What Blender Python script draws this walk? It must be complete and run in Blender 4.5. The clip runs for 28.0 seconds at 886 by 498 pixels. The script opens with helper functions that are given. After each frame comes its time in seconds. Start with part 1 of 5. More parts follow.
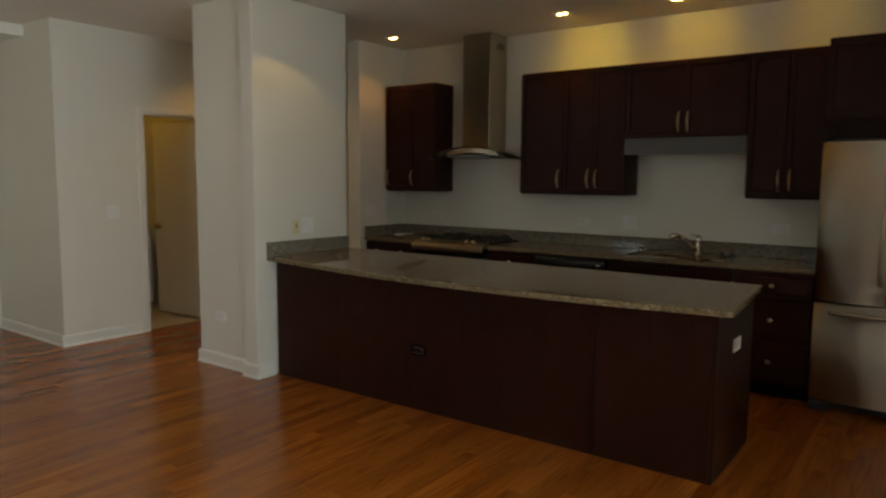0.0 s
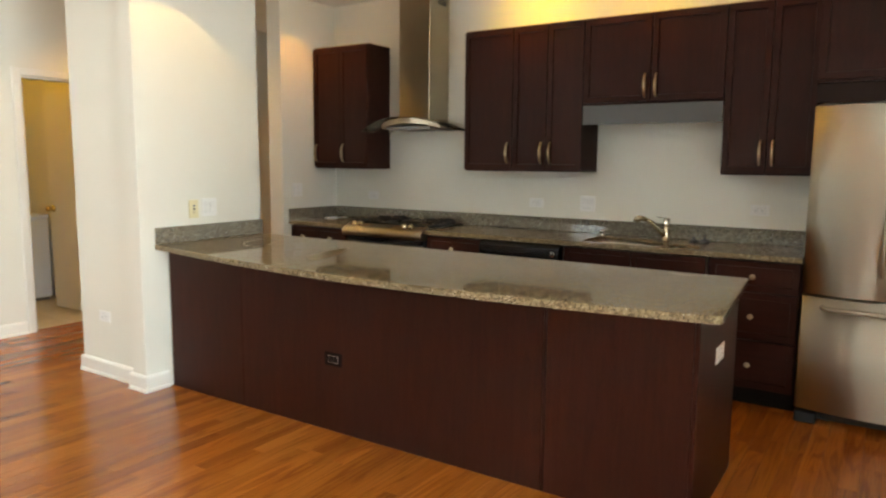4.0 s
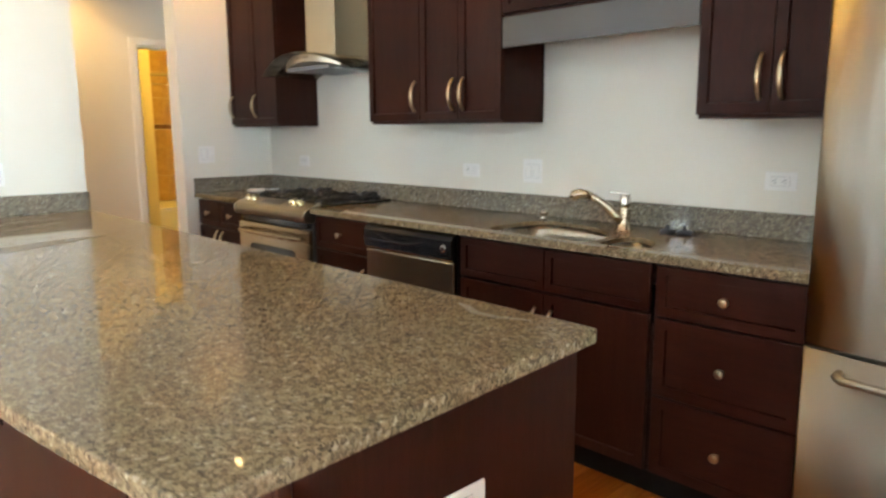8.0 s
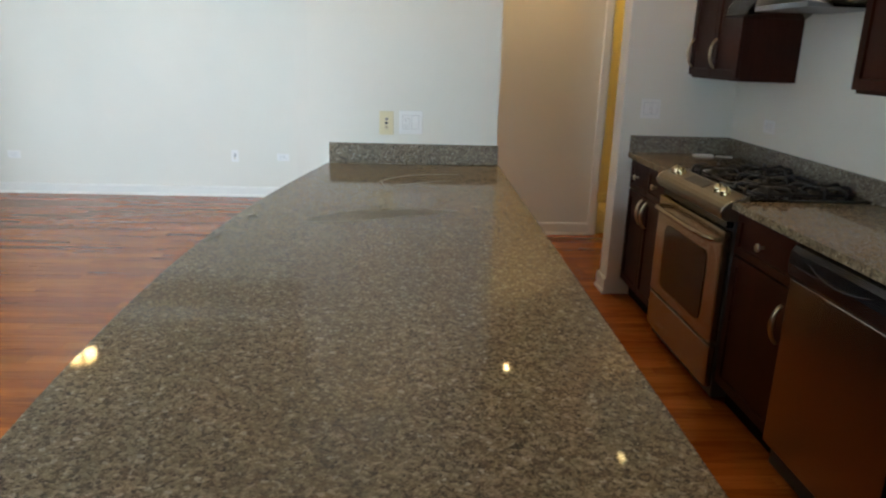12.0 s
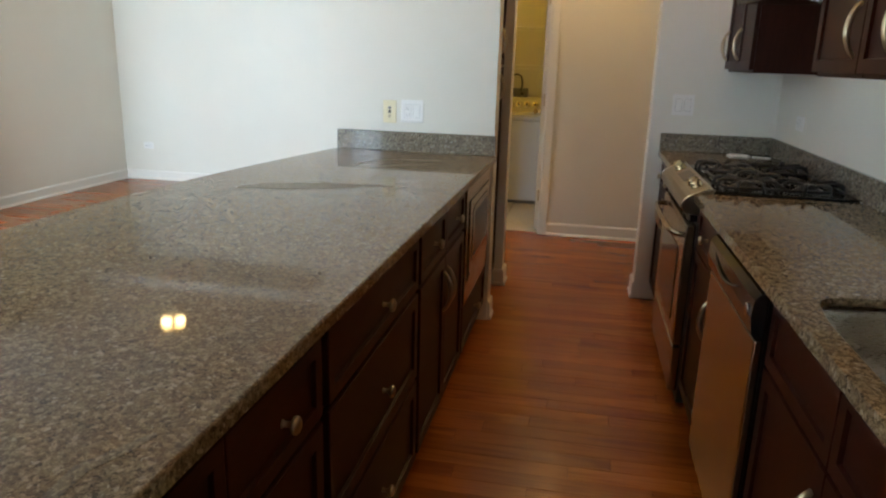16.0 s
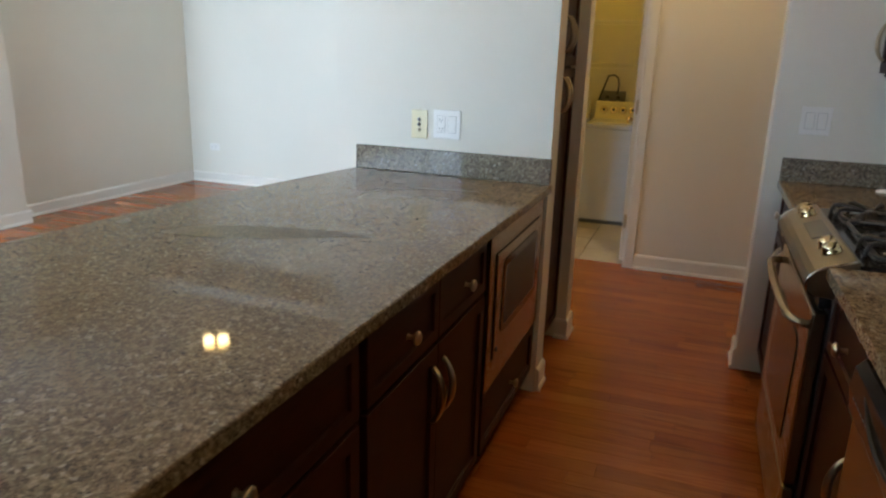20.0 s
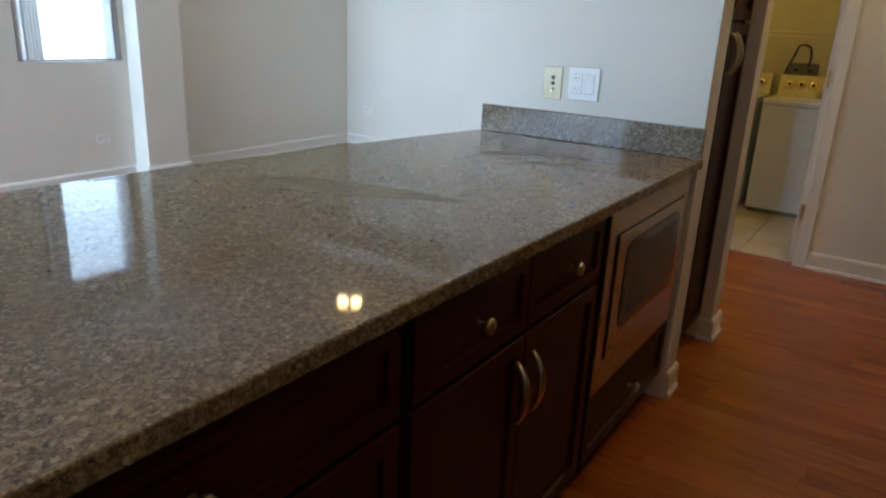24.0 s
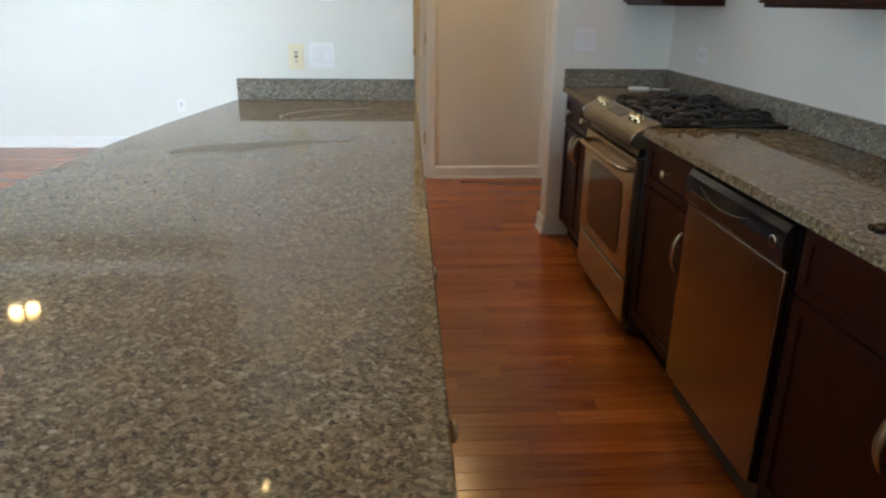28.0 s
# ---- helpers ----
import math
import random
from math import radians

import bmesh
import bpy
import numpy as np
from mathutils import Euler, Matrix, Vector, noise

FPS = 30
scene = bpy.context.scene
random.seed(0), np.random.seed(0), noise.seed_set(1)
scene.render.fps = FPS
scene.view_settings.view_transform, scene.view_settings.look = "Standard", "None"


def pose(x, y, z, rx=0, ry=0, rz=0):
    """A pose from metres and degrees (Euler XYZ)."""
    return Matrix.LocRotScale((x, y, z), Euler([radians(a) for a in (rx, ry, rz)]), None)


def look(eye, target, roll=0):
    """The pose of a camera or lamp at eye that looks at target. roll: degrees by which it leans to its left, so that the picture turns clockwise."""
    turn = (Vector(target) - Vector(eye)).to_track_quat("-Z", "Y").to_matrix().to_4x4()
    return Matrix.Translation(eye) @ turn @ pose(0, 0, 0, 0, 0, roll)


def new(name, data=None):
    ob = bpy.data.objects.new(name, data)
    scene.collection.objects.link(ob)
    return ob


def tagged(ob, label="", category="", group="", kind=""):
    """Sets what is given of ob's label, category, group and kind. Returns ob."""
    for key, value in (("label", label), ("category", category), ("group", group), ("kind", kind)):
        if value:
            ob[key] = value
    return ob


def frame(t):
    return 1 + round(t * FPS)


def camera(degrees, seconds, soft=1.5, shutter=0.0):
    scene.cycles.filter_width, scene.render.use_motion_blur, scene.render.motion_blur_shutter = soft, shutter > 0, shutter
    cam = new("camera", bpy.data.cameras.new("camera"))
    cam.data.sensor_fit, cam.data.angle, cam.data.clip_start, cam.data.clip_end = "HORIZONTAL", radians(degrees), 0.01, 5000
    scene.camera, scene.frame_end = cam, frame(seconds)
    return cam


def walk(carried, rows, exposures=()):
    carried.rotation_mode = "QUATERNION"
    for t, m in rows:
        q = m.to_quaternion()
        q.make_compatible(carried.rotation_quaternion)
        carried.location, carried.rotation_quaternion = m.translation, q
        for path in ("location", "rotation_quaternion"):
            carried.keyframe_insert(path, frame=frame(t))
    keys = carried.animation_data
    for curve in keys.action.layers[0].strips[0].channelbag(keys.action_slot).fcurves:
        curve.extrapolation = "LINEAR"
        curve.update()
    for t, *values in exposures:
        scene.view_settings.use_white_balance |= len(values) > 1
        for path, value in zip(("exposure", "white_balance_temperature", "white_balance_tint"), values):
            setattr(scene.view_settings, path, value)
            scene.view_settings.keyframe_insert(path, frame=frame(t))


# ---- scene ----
cam = camera(65.0, 28.0, 2.2, 0.4)
PATH = [
    (0, (4.096, -4.223, 1.508), (2.917, -2.621, 1.303), 0.4),
    (0.5, (4.139, -4.126, 1.466), (2.818, -2.637, 1.265), 0.4),
    (1, (4.111, -4.065, 1.437), (2.769, -2.6, 1.203), 0.4),
    (1.5, (4.023, -4.03, 1.484), (2.684, -2.566, 1.237), 0.3),
    (2, (3.946, -3.996, 1.479), (2.621, -2.518, 1.235), 0.4),
    (2.5, (3.926, -3.889, 1.462), (2.624, -2.39, 1.219), 0.3),
    (4.5, (3.777, -3.205, 1.437), (2.788, -1.485, 1.188), 0.4),
    (5, (3.877, -2.897, 1.438), (2.965, -1.134, 1.189), 0.1),
    (5.5, (3.906, -2.589, 1.428), (3.022, -0.814, 1.174), -0.1),
    (6, (3.94, -2.287, 1.409), (3.072, -0.504, 1.148), -0.3),
    (6.5, (4.009, -1.958, 1.396), (3.103, -0.196, 1.118), -0.5),
    (7, (3.994, -1.699, 1.383), (2.921, -0.04, 1.074), -0.6),
    (7.5, (3.984, -1.498, 1.387), (2.772, 0.06, 1.065), -0.4),
    (8, (4.043, -1.25, 1.328), (2.628, 0.124, 0.995), -0.3),
    (8.5, (4.087, -1.155, 1.272), (2.551, 0.025, 0.773), -0.0),
    (9, (4.109, -1.139, 1.263), (2.549, -0.062, 0.624), 0.2),
    (9.5, (4.019, -1.086, 1.32), (2.435, -0.069, 0.642), 0.2),
    (10, (3.871, -0.953, 1.377), (2.226, -0.042, 0.698), 0.4),
    (10.5, (3.783, -0.776, 1.415), (2.042, -0.059, 0.737), 0.7),
    (11, (3.748, -0.615, 1.465), (1.902, -0.187, 0.827), 1.2),
    (11.5, (3.652, -0.535, 1.479), (1.758, -0.277, 0.889), 1.5),
    (12, (3.54, -0.453, 1.484), (1.621, -0.351, 0.932), 1.7),
    (12.5, (3.531, -0.25, 1.467), (1.605, -0.269, 0.929), 1.7),
    (13, (3.567, -0.027, 1.468), (1.641, -0.116, 0.935), 1.6),
    (13.5, (3.557, 0.096, 1.438), (1.631, -0.007, 0.91), 1.5),
    (15.5, (3.599, 0.436, 1.388), (1.694, 0.129, 0.863), 1.6),
    (16, (3.6, 0.434, 1.388), (1.704, 0.069, 0.864), 1.6),
    (16.5, (3.601, 0.435, 1.36), (1.711, 0.043, 0.834), 1.8),
    (17, (3.575, 0.437, 1.379), (1.687, 0.038, 0.854), 1.6),
    (17.5, (3.475, 0.418, 1.39), (1.588, 0.017, 0.862), 1.7),
    (18, (3.308, 0.433, 1.426), (1.428, 0.006, 0.893), 1.8),
    (18.5, (3.201, 0.459, 1.411), (1.339, -0.041, 0.877), 1.7),
    (19, (3.043, 0.459, 1.407), (1.197, -0.096, 0.871), 1.8),
    (19.5, (2.889, 0.473, 1.408), (1.058, -0.122, 0.869), 1.8),
    (20, (2.715, 0.54, 1.403), (0.904, -0.115, 0.864), 1.8),
    (20.5, (2.591, 0.603, 1.407), (0.833, -0.184, 0.869), 1.8),
    (21, (2.559, 0.626, 1.405), (0.85, -0.263, 0.866), 2.1),
    (21.5, (2.557, 0.635, 1.4), (0.89, -0.33, 0.861), 2.2),
    (23.5, (2.483, 0.598, 1.304), (0.885, -0.456, 0.725), 2.6),
    (24, (2.403, 0.566, 1.317), (0.815, -0.478, 0.696), 2.6),
    (24.5, (2.405, 0.549, 1.292), (0.808, -0.453, 0.624), 2.6),
    (25, (2.547, 0.552, 1.286), (0.916, -0.378, 0.597), 2.4),
    (25.5, (2.701, 0.529, 1.311), (1.055, -0.368, 0.614), 2.4),
    (26, (2.854, 0.445, 1.328), (1.182, -0.404, 0.63), 2.3),
    (26.5, (3.096, 0.355, 1.369), (1.333, -0.282, 0.674), 2.3),
    (27, (3.267, 0.259, 1.356), (1.42, -0.099, 0.675), 1.4),
    (27.5, (3.421, 0.101, 1.358), (1.543, -0.021, 0.681), 1.1),
    (28, (3.474, -0.068, 1.376), (1.593, 0.049, 0.705), 0.7),
]
EXPOSURES = [(0, -2.60, 8100, 9), (1, -1.96, 7800, 9), (2.5, -1.10, 7500, 9), (5, -0.30, 8000, 9), (6, 0.09, 7700, 9), (7, 0.02, 7200, 9), (9, 0.04, 6500, 8), (11, -0.68, 6150, 8), (12, -1.10, 6250, 8), (13, -1.08, 6350, 8), (18, -0.82, 6250, 8), (21, -1.06, 5800, 8), (24, -1.16, 5600, 8), (26, -0.96, 5600, 8), (28, -0.68, 6000, 8)]
walk(cam, [(t, look(eye, target, roll)) for t, eye, target, roll in PATH], EXPOSURES)

# ---------- light ----------
world = bpy.data.worlds.new("sky")
scene.world = world
world.use_nodes = True
wn = world.node_tree
sky = wn.nodes.new("ShaderNodeTexSky")
sky.sky_type, sky.sun_disc = "NISHITA", False
sky.sun_elevation, sky.sun_rotation = radians(48), radians(200)
wn.links.new(sky.outputs[0], wn.nodes["Background"].inputs[0])
wn.nodes["Background"].inputs[1].default_value = 0.12

DAY = (0.67, 0.84, 1.0)
WARM = (1.0, 0.67, 0.19)


def area_lamp(name, m, w, h, watts, colour):
    data = bpy.data.lights.new(name, "AREA")
    data.shape, data.size, data.size_y, data.energy, data.color = "RECTANGLE", w, h, watts, colour
    ob = new(name, data)
    ob.matrix_world = m
    return ob


def spot_lamp(name, x, y, z, watts, cone, colour=WARM, blend=0.25):
    data = bpy.data.lights.new(name, "SPOT")
    data.energy, data.color, data.spot_size, data.spot_blend, data.shadow_soft_size = watts, colour, radians(cone), blend, 0.012
    ob = new(name, data)
    ob.matrix_world = pose(x, y, z)
    return ob


CEIL = 2.82
# daylight through the windows of the living room
area_lamp("window_daylight_east", look((5.66, -3.735, 1.47), (-1.0, -3.735, 1.47)), 3.05, 2.1, 1190, DAY)
area_lamp("window_daylight_south", look((-0.43, -4.73, 1.79), (-0.43, 0, 1.79)), 0.86, 1.85, 60, DAY)
# Fill lamp behind an unseen window, added to light the kitchen from the south.
area_lamp("window_daylight_south_far", look((3.4, -7.15, 1.6), (3.4, 0, 1.2)), 2.9, 2.0, 24, DAY)
# The last place is an unseen extra spot, added without a fixture.
KITCHEN_CANS = [(-0.30, 0.93), (1.46, 0.945), (2.36, 1.0), (3.26, 1.0)]
for cx, cy in KITCHEN_CANS:
    for side in (-1, 1):
        spot_lamp("can_beam", cx + 0.045 * side, cy, CEIL - 0.03, 14 if cx < 0 else 4 if cx > 3 else 7, 90, (1.0, 0.49, 0.11), 0.04)
    # Extra tilted spot, added for the golden glow above the cabinets.
    if cx > 0:
        spot_lamp("can_wall_wash", cx, cy, CEIL - 0.025, 32 if cx < 2 else 20 if cx < 3 else 9, 100, (1.0, 0.66, 0.05), 1.0).matrix_world = pose(cx, cy, CEIL - 0.025, 60)
spot_lamp("hall_beam", -1.57, 0.36, CEIL - 0.03, 75, 135, (1.0, 0.62, 0.24), 0.6)
spot_lamp("island_beam", 0.47, -0.78, CEIL - 0.03, 27, 98, blend=0.06)


def bulb_lamp(name, x, y, z, watts, colour):
    data = bpy.data.lights.new(name, "POINT")
    data.energy, data.color, data.shadow_soft_size = watts, colour, 0.08
    ob = new(name, data)
    ob.matrix_world = pose(x, y, z)


bulb_lamp("laundry_bulb", -3.1, -0.75, 2.55, 14, (1.0, 0.56, 0.05))
bulb_lamp("bath_bulb", -2.9, 2.3, 2.3, 36, (1.0, 0.54, 0.06))


# ---------- materials ----------
class Nodes:
    """A short way to write node materials."""

    def __init__(self, name, rough=0.5, metal=0.0, colour=(0.8, 0.8, 0.8)):
        self.mat = bpy.data.materials.new(name)
        self.mat.use_nodes = True
        self.t = self.mat.node_tree
        self.p = self.t.nodes["Principled BSDF"]
        self.p.inputs["Roughness"].default_value = rough
        self.p.inputs["Metallic"].default_value = metal
        self.p.inputs["Base Color"].default_value = (*colour, 1)
        self.xyz = self.add("ShaderNodeTexCoord").outputs["Object"]

    def add(self, kind, **values):
        n = self.t.nodes.new(kind)
        for key, v in values.items():
            n.inputs[key.replace("_", " ")].default_value = v
        return n

    def link(self, a, b):
        self.t.links.new(a, b)

    def mapped(self, scale, turn=(0, 0, 0), offset=None):
        m = self.add("ShaderNodeMapping", Scale=scale, Rotation=turn)
        self.link(self.xyz, m.inputs[0])
        if offset is not None:
            self.link(offset, m.inputs["Location"])
        return m.outputs[0]

    def noise(self, vec, scale, detail=3.0, rough=0.55, distort=0.0):
        n = self.add("ShaderNodeTexNoise", Scale=scale, Detail=detail, Roughness=rough, Distortion=distort)
        self.link(vec, n.inputs["Vector"])
        return n.outputs["Fac"]

    def ramp(self, fac, *stops):
        n = self.add("ShaderNodeValToRGB")
        while len(n.color_ramp.elements) < len(stops):
            n.color_ramp.elements.new(0.5)
        for e, (at, c) in zip(n.color_ramp.elements, stops):
            e.position, e.color = at, (*c, 1)
        self.link(fac, n.inputs[0])
        return n.outputs[0]

    def mix(self, fac, a, b, blend="MIX"):
        n = self.t.nodes.new("ShaderNodeMix")
        n.data_type, n.blend_type = "RGBA", blend
        for src, sock in ((fac, n.inputs[0]), (a, n.inputs[6]), (b, n.inputs[7])):
            if isinstance(src, (int, float)):
                sock.default_value = src
            elif isinstance(src, tuple):
                sock.default_value = (*src, 1)
            else:
                self.link(src, sock)
        return n.outputs[2]

    def maths(self, op, a, b=0.5):
        n = self.t.nodes.new("ShaderNodeMath")
        n.operation = op
        for src, sock in ((a, n.inputs[0]), (b, n.inputs[1])):
            if isinstance(src, (int, float)):
                sock.default_value = src
            else:
                self.link(src, sock)
        return n.outputs[0]

    def colour(self, out):
        self.link(out, self.p.inputs["Base Color"])
        return self

    def rough(self, fac, low, high):
        n = self.add("ShaderNodeMapRange")
        n.inputs[3].default_value, n.inputs[4].default_value = low, high
        self.link(fac, n.inputs[0])
        self.link(n.outputs[0], self.p.inputs["Roughness"])
        return self

    def bump(self, height, strength, distance):
        n = self.add("ShaderNodeBump", Strength=strength, Distance=distance)
        self.link(height, n.inputs["Height"])
        self.link(n.outputs[0], self.p.inputs["Normal"])
        return self


def paint(name, colour, rough=0.6, orange=0.12, dirt=0.05):
    k = Nodes(name, rough)
    big = k.noise(k.xyz, 1.1, 4)
    fine = k.noise(k.xyz, 190, 2)
    darker = tuple(c * (1 - dirt) for c in colour)
    k.colour(k.ramp(big, (0.3, darker), (0.7, colour)))
    return k.bump(fine, orange, 0.002).rough(big, rough - 0.06, rough + 0.06).mat


WALL = paint("wall_paint", (0.80, 0.775, 0.69), 0.55)
CEILING = paint("ceiling_paint", (0.88, 0.86, 0.79), 0.8)
TRIM = paint("trim_paint", (0.84, 0.82, 0.76), 0.35, 0.03)
WHITE = paint("white_plastic", (0.86, 0.85, 0.82), 0.3, 0.0, 0.02)
ALMOND = paint("almond_plastic", (0.74, 0.66, 0.42), 0.35, 0.0, 0.02)
# One white enamel twice: bluish daylight, then yellow lamp light, in the colour.
ENAMEL = paint("white_enamel", (0.84, 0.87, 0.92), 0.22, 0.0, 0.03)
ENAMEL_LAMPLIT = paint("lamplit_enamel", (0.78, 0.74, 0.55), 0.25, 0.0, 0.03)


def wood(name, dark, mid, light, rough, grain=(1.0, 1.0, 1.0), spec=0.5):
    """grain: the stretch of the figure along x, y, z (small is long)."""
    k = Nodes(name, rough)
    vec = k.mapped(grain)
    figure = k.noise(vec, 5.0, 5, 0.6, 1.2)
    pores = k.noise(vec, 70.0, 3, 0.7)
    tone = k.noise(k.xyz, 1.6, 3)
    c = k.ramp(figure, (0.25, dark), (0.5, mid), (0.78, light))
    c = k.mix(0.35, c, k.ramp(pores, (0.35, dark), (0.62, light)))
    c = k.mix(k.maths("MULTIPLY", tone, 0.35), c, mid)
    k.colour(c).bump(pores, 0.12, 0.0006).rough(tone, rough - 0.05, rough + 0.07)
    k.p.inputs["Specular IOR Level"].default_value = spec
    return k.mat


CHERRY = wood("cherry_stain", (0.0145, 0.0030, 0.0016), (0.0280, 0.0060, 0.0032), (0.0465, 0.0107, 0.0054), 0.40, (6, 6, 0.5), spec=0.15)
CHERRY_H = wood("cherry_stain_flat", (0.0145, 0.0030, 0.0016), (0.0280, 0.0060, 0.0032), (0.0465, 0.0107, 0.0054), 0.40, (0.5, 6, 6), spec=0.15)
CARCASS = wood("carcass_dark", (0.012, 0.005, 0.004), (0.018, 0.007, 0.005), (0.026, 0.010, 0.007), 0.5, (6, 6, 0.6), spec=0.15)
MAPLE = wood("raw_maple", (0.50, 0.38, 0.22), (0.58, 0.45, 0.28), (0.65, 0.52, 0.34), 0.6, (0.6, 5, 5))
# Stands for the dark cabinet wood with its pale bluish sheen put into the grey.
VALANCE_SHEEN = paint("valance_sheen_grey", (0.085, 0.087, 0.09), 0.4, 0.02, 0.1)


def oak_floor(name, islands):
    """Oiled red oak strips: flame figure, open pores and a tone of its own for each strip, under a satin coat."""
    k = Nodes(name, 0.2)
    info = k.add("ShaderNodeNewGeometry").outputs["Random Per Island"] if islands else k.add("ShaderNodeObjectInfo").outputs["Random"]
    comb = k.add("ShaderNodeCombineXYZ")
    for n, f in enumerate((37.0, 91.0, 53.0)):
        k.link(k.maths("MULTIPLY", info, f), comb.inputs[n])
    along = k.mapped((1.0, 0.075, 1.0), (0, 0, 0), comb.outputs[0])
    hills = k.noise(along, 7.5, 2, 0.45, 0.35)
    rings = k.maths("SINE", k.maths("MULTIPLY", hills, 60.0), 0.0)
    fine = k.noise(k.mapped((1.0, 0.03, 1.0), (0, 0, 0), comb.outputs[0]), 150, 3, 0.65)
    cloud = k.noise(k.xyz, 1.5, 3)
    c = k.ramp(k.noise(along, 4.0, 3, 0.5), (0.30, (0.250, 0.063, 0.0086)), (0.52, (0.340, 0.096, 0.0142)), (0.75, (0.440, 0.143, 0.0258)))
    flame = k.maths("MULTIPLY", k.ramp(rings, (0.15, (0.0, 0.0, 0.0)), (0.9, (1.0, 1.0, 1.0))), k.ramp(cloud, (0.38, (0.05, 0.05, 0.05)), (0.62, (0.80, 0.80, 0.80))))
    c = k.mix(flame, c, k.mix(1.0, c, (0.64, 0.51, 0.43), "MULTIPLY"))
    c = k.mix(k.ramp(fine, (0.36, (0.45, 0.45, 0.45)), (0.50, (0.0, 0.0, 0.0))), c, k.mix(1.0, c, (0.55, 0.42, 0.36), "MULTIPLY"))
    h = k.t.nodes.new("ShaderNodeHueSaturation")
    r = k.add("ShaderNodeMapRange")
    r.inputs[3].default_value, r.inputs[4].default_value = 0.86, 1.13
    k.link(info, r.inputs[0])
    k.link(r.outputs[0], h.inputs["Value"])
    k.link(c, h.inputs["Color"])
    odd = k.maths("FRACT", k.maths("MULTIPLY", info, 13.7), 0.0)
    c = k.mix(k.ramp(odd, (0.55, (0.0, 0.0, 0.0)), (0.85, (0.18, 0.18, 0.18)), (1.0, (0.40, 0.40, 0.40))), h.outputs[0], k.mix(1.0, h.outputs[0], (0.70, 0.50, 0.42), "MULTIPLY"))
    k.colour(c).bump(fine, 0.04, 0.0006).rough(cloud, 0.17, 0.27)
    k.p.inputs["Specular IOR Level"].default_value = 0.45
    return k.mat


OAK = oak_floor("oak_plank", False)
OAK_FIELD = oak_floor("oak_field", True)


def granite(name, low, high, shine=0.13, tone=(1.58, 1.49, 1.27)):
    k = Nodes(name, low)
    wob = k.noise(k.xyz, 60, 3)
    cb = k.add("ShaderNodeCombineXYZ")
    for n in range(3):
        k.link(k.maths("MULTIPLY", wob, 0.016 + 0.006 * n), cb.inputs[n])
    warp = k.t.nodes.new("ShaderNodeVectorMath")
    warp.operation = "ADD"
    k.link(k.xyz, warp.inputs[0])
    k.link(cb.outputs[0], warp.inputs[1])

    def cells(scale):
        v = k.t.nodes.new("ShaderNodeTexVoronoi")
        v.inputs["Scale"].default_value = scale
        k.link(warp.outputs[0], v.inputs["Vector"])
        sep = k.t.nodes.new("ShaderNodeSeparateColor")
        k.link(v.outputs["Color"], sep.inputs[0])
        return sep.outputs[0], sep.outputs[1]

    big, hue = cells(132)
    small, _ = cells(300)
    c = k.ramp(big, (0.0, (0.018, 0.016, 0.014)), (0.20, (0.045, 0.038, 0.029)), (0.42, (0.105, 0.083, 0.054)), (0.70, (0.175, 0.138, 0.088)), (0.93, (0.26, 0.215, 0.15)), (1.0, (0.36, 0.33, 0.28)))
    c = k.mix(k.maths("MULTIPLY", hue, 0.35), c, (0.13, 0.085, 0.048))
    c = k.mix(0.38, c, k.ramp(small, (0.1, (0.022, 0.020, 0.018)), (0.55, (0.13, 0.105, 0.07)), (0.95, (0.30, 0.25, 0.18))))
    drift = k.noise(k.xyz, 9, 3)
    c = k.mix(k.maths("MULTIPLY", drift, 0.25), c, (0.06, 0.053, 0.044))
    c = k.mix(1.0, c, tone, "MULTIPLY")
    k.colour(c)
    k.p.inputs["Specular IOR Level"].default_value = shine
    return k.rough(k.noise(k.xyz, 2.2, 4), low, high).mat


GRANITE = granite("granite", 0.03, 0.06)
# Glossier copy of the same granite; its tone carries the bluish daylight.
GRANITE_POLISH_DAYLIT = granite("granite_polished_daylit", 0.03, 0.06, 0.6, (1.58, 1.72, 1.92))
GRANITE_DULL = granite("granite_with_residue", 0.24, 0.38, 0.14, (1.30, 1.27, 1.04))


def metal(name, colour, rough, brush=(1, 1, 1), amount=0.06, aniso=0.0, turn=0.0):
    k = Nodes(name, rough, 1.0, colour)
    vec = k.mapped(brush)
    line = k.noise(vec, 60, 3, 0.6)
    smudge = k.noise(k.xyz, 3.0, 4)
    k.colour(k.mix(k.maths("MULTIPLY", smudge, 0.3), colour, tuple(c * 0.8 for c in colour)))
    k.rough(line, rough - amount, rough + amount)
    if aniso:
        k.bump(k.noise(k.mapped((16.0, 16.0, 0.16)), 1.0, 3, 0.6), 0.6 if aniso > 0.9 else 0.12, 0.006)
    else:
        k.bump(line, 0.04, 0.0005)
    k.p.inputs["Anisotropic"].default_value = aniso
    k.p.inputs["Anisotropic Rotation"].default_value = turn
    return k.mat


STEEL = metal("brushed_steel", (0.67, 0.63, 0.53), 0.47, (0.4, 0.4, 40), 0.05, 1.0, 0.25)
CHIMNEY_STEEL = metal("chimney_steel", (0.50, 0.43, 0.31), 0.30, (0.4, 0.4, 40), 0.05, 0.85, 0.25)
STEEL_SATIN = metal("satin_steel", (0.42, 0.35, 0.28), 0.25, (0.4, 0.4, 40), 0.05, 0.6, 0.25)
HOOD_STEEL = metal("hood_steel", (0.60, 0.52, 0.40), 0.36, (0.4, 40, 40))
NICKEL = metal("satin_nickel", (0.60, 0.51, 0.35), 0.30)
BAR = metal("fridge_bar_steel", (0.50, 0.45, 0.36), 0.36, (1, 1, 1), 0.02)
CHROME = metal("polished_steel", (0.72, 0.69, 0.63), 0.12)
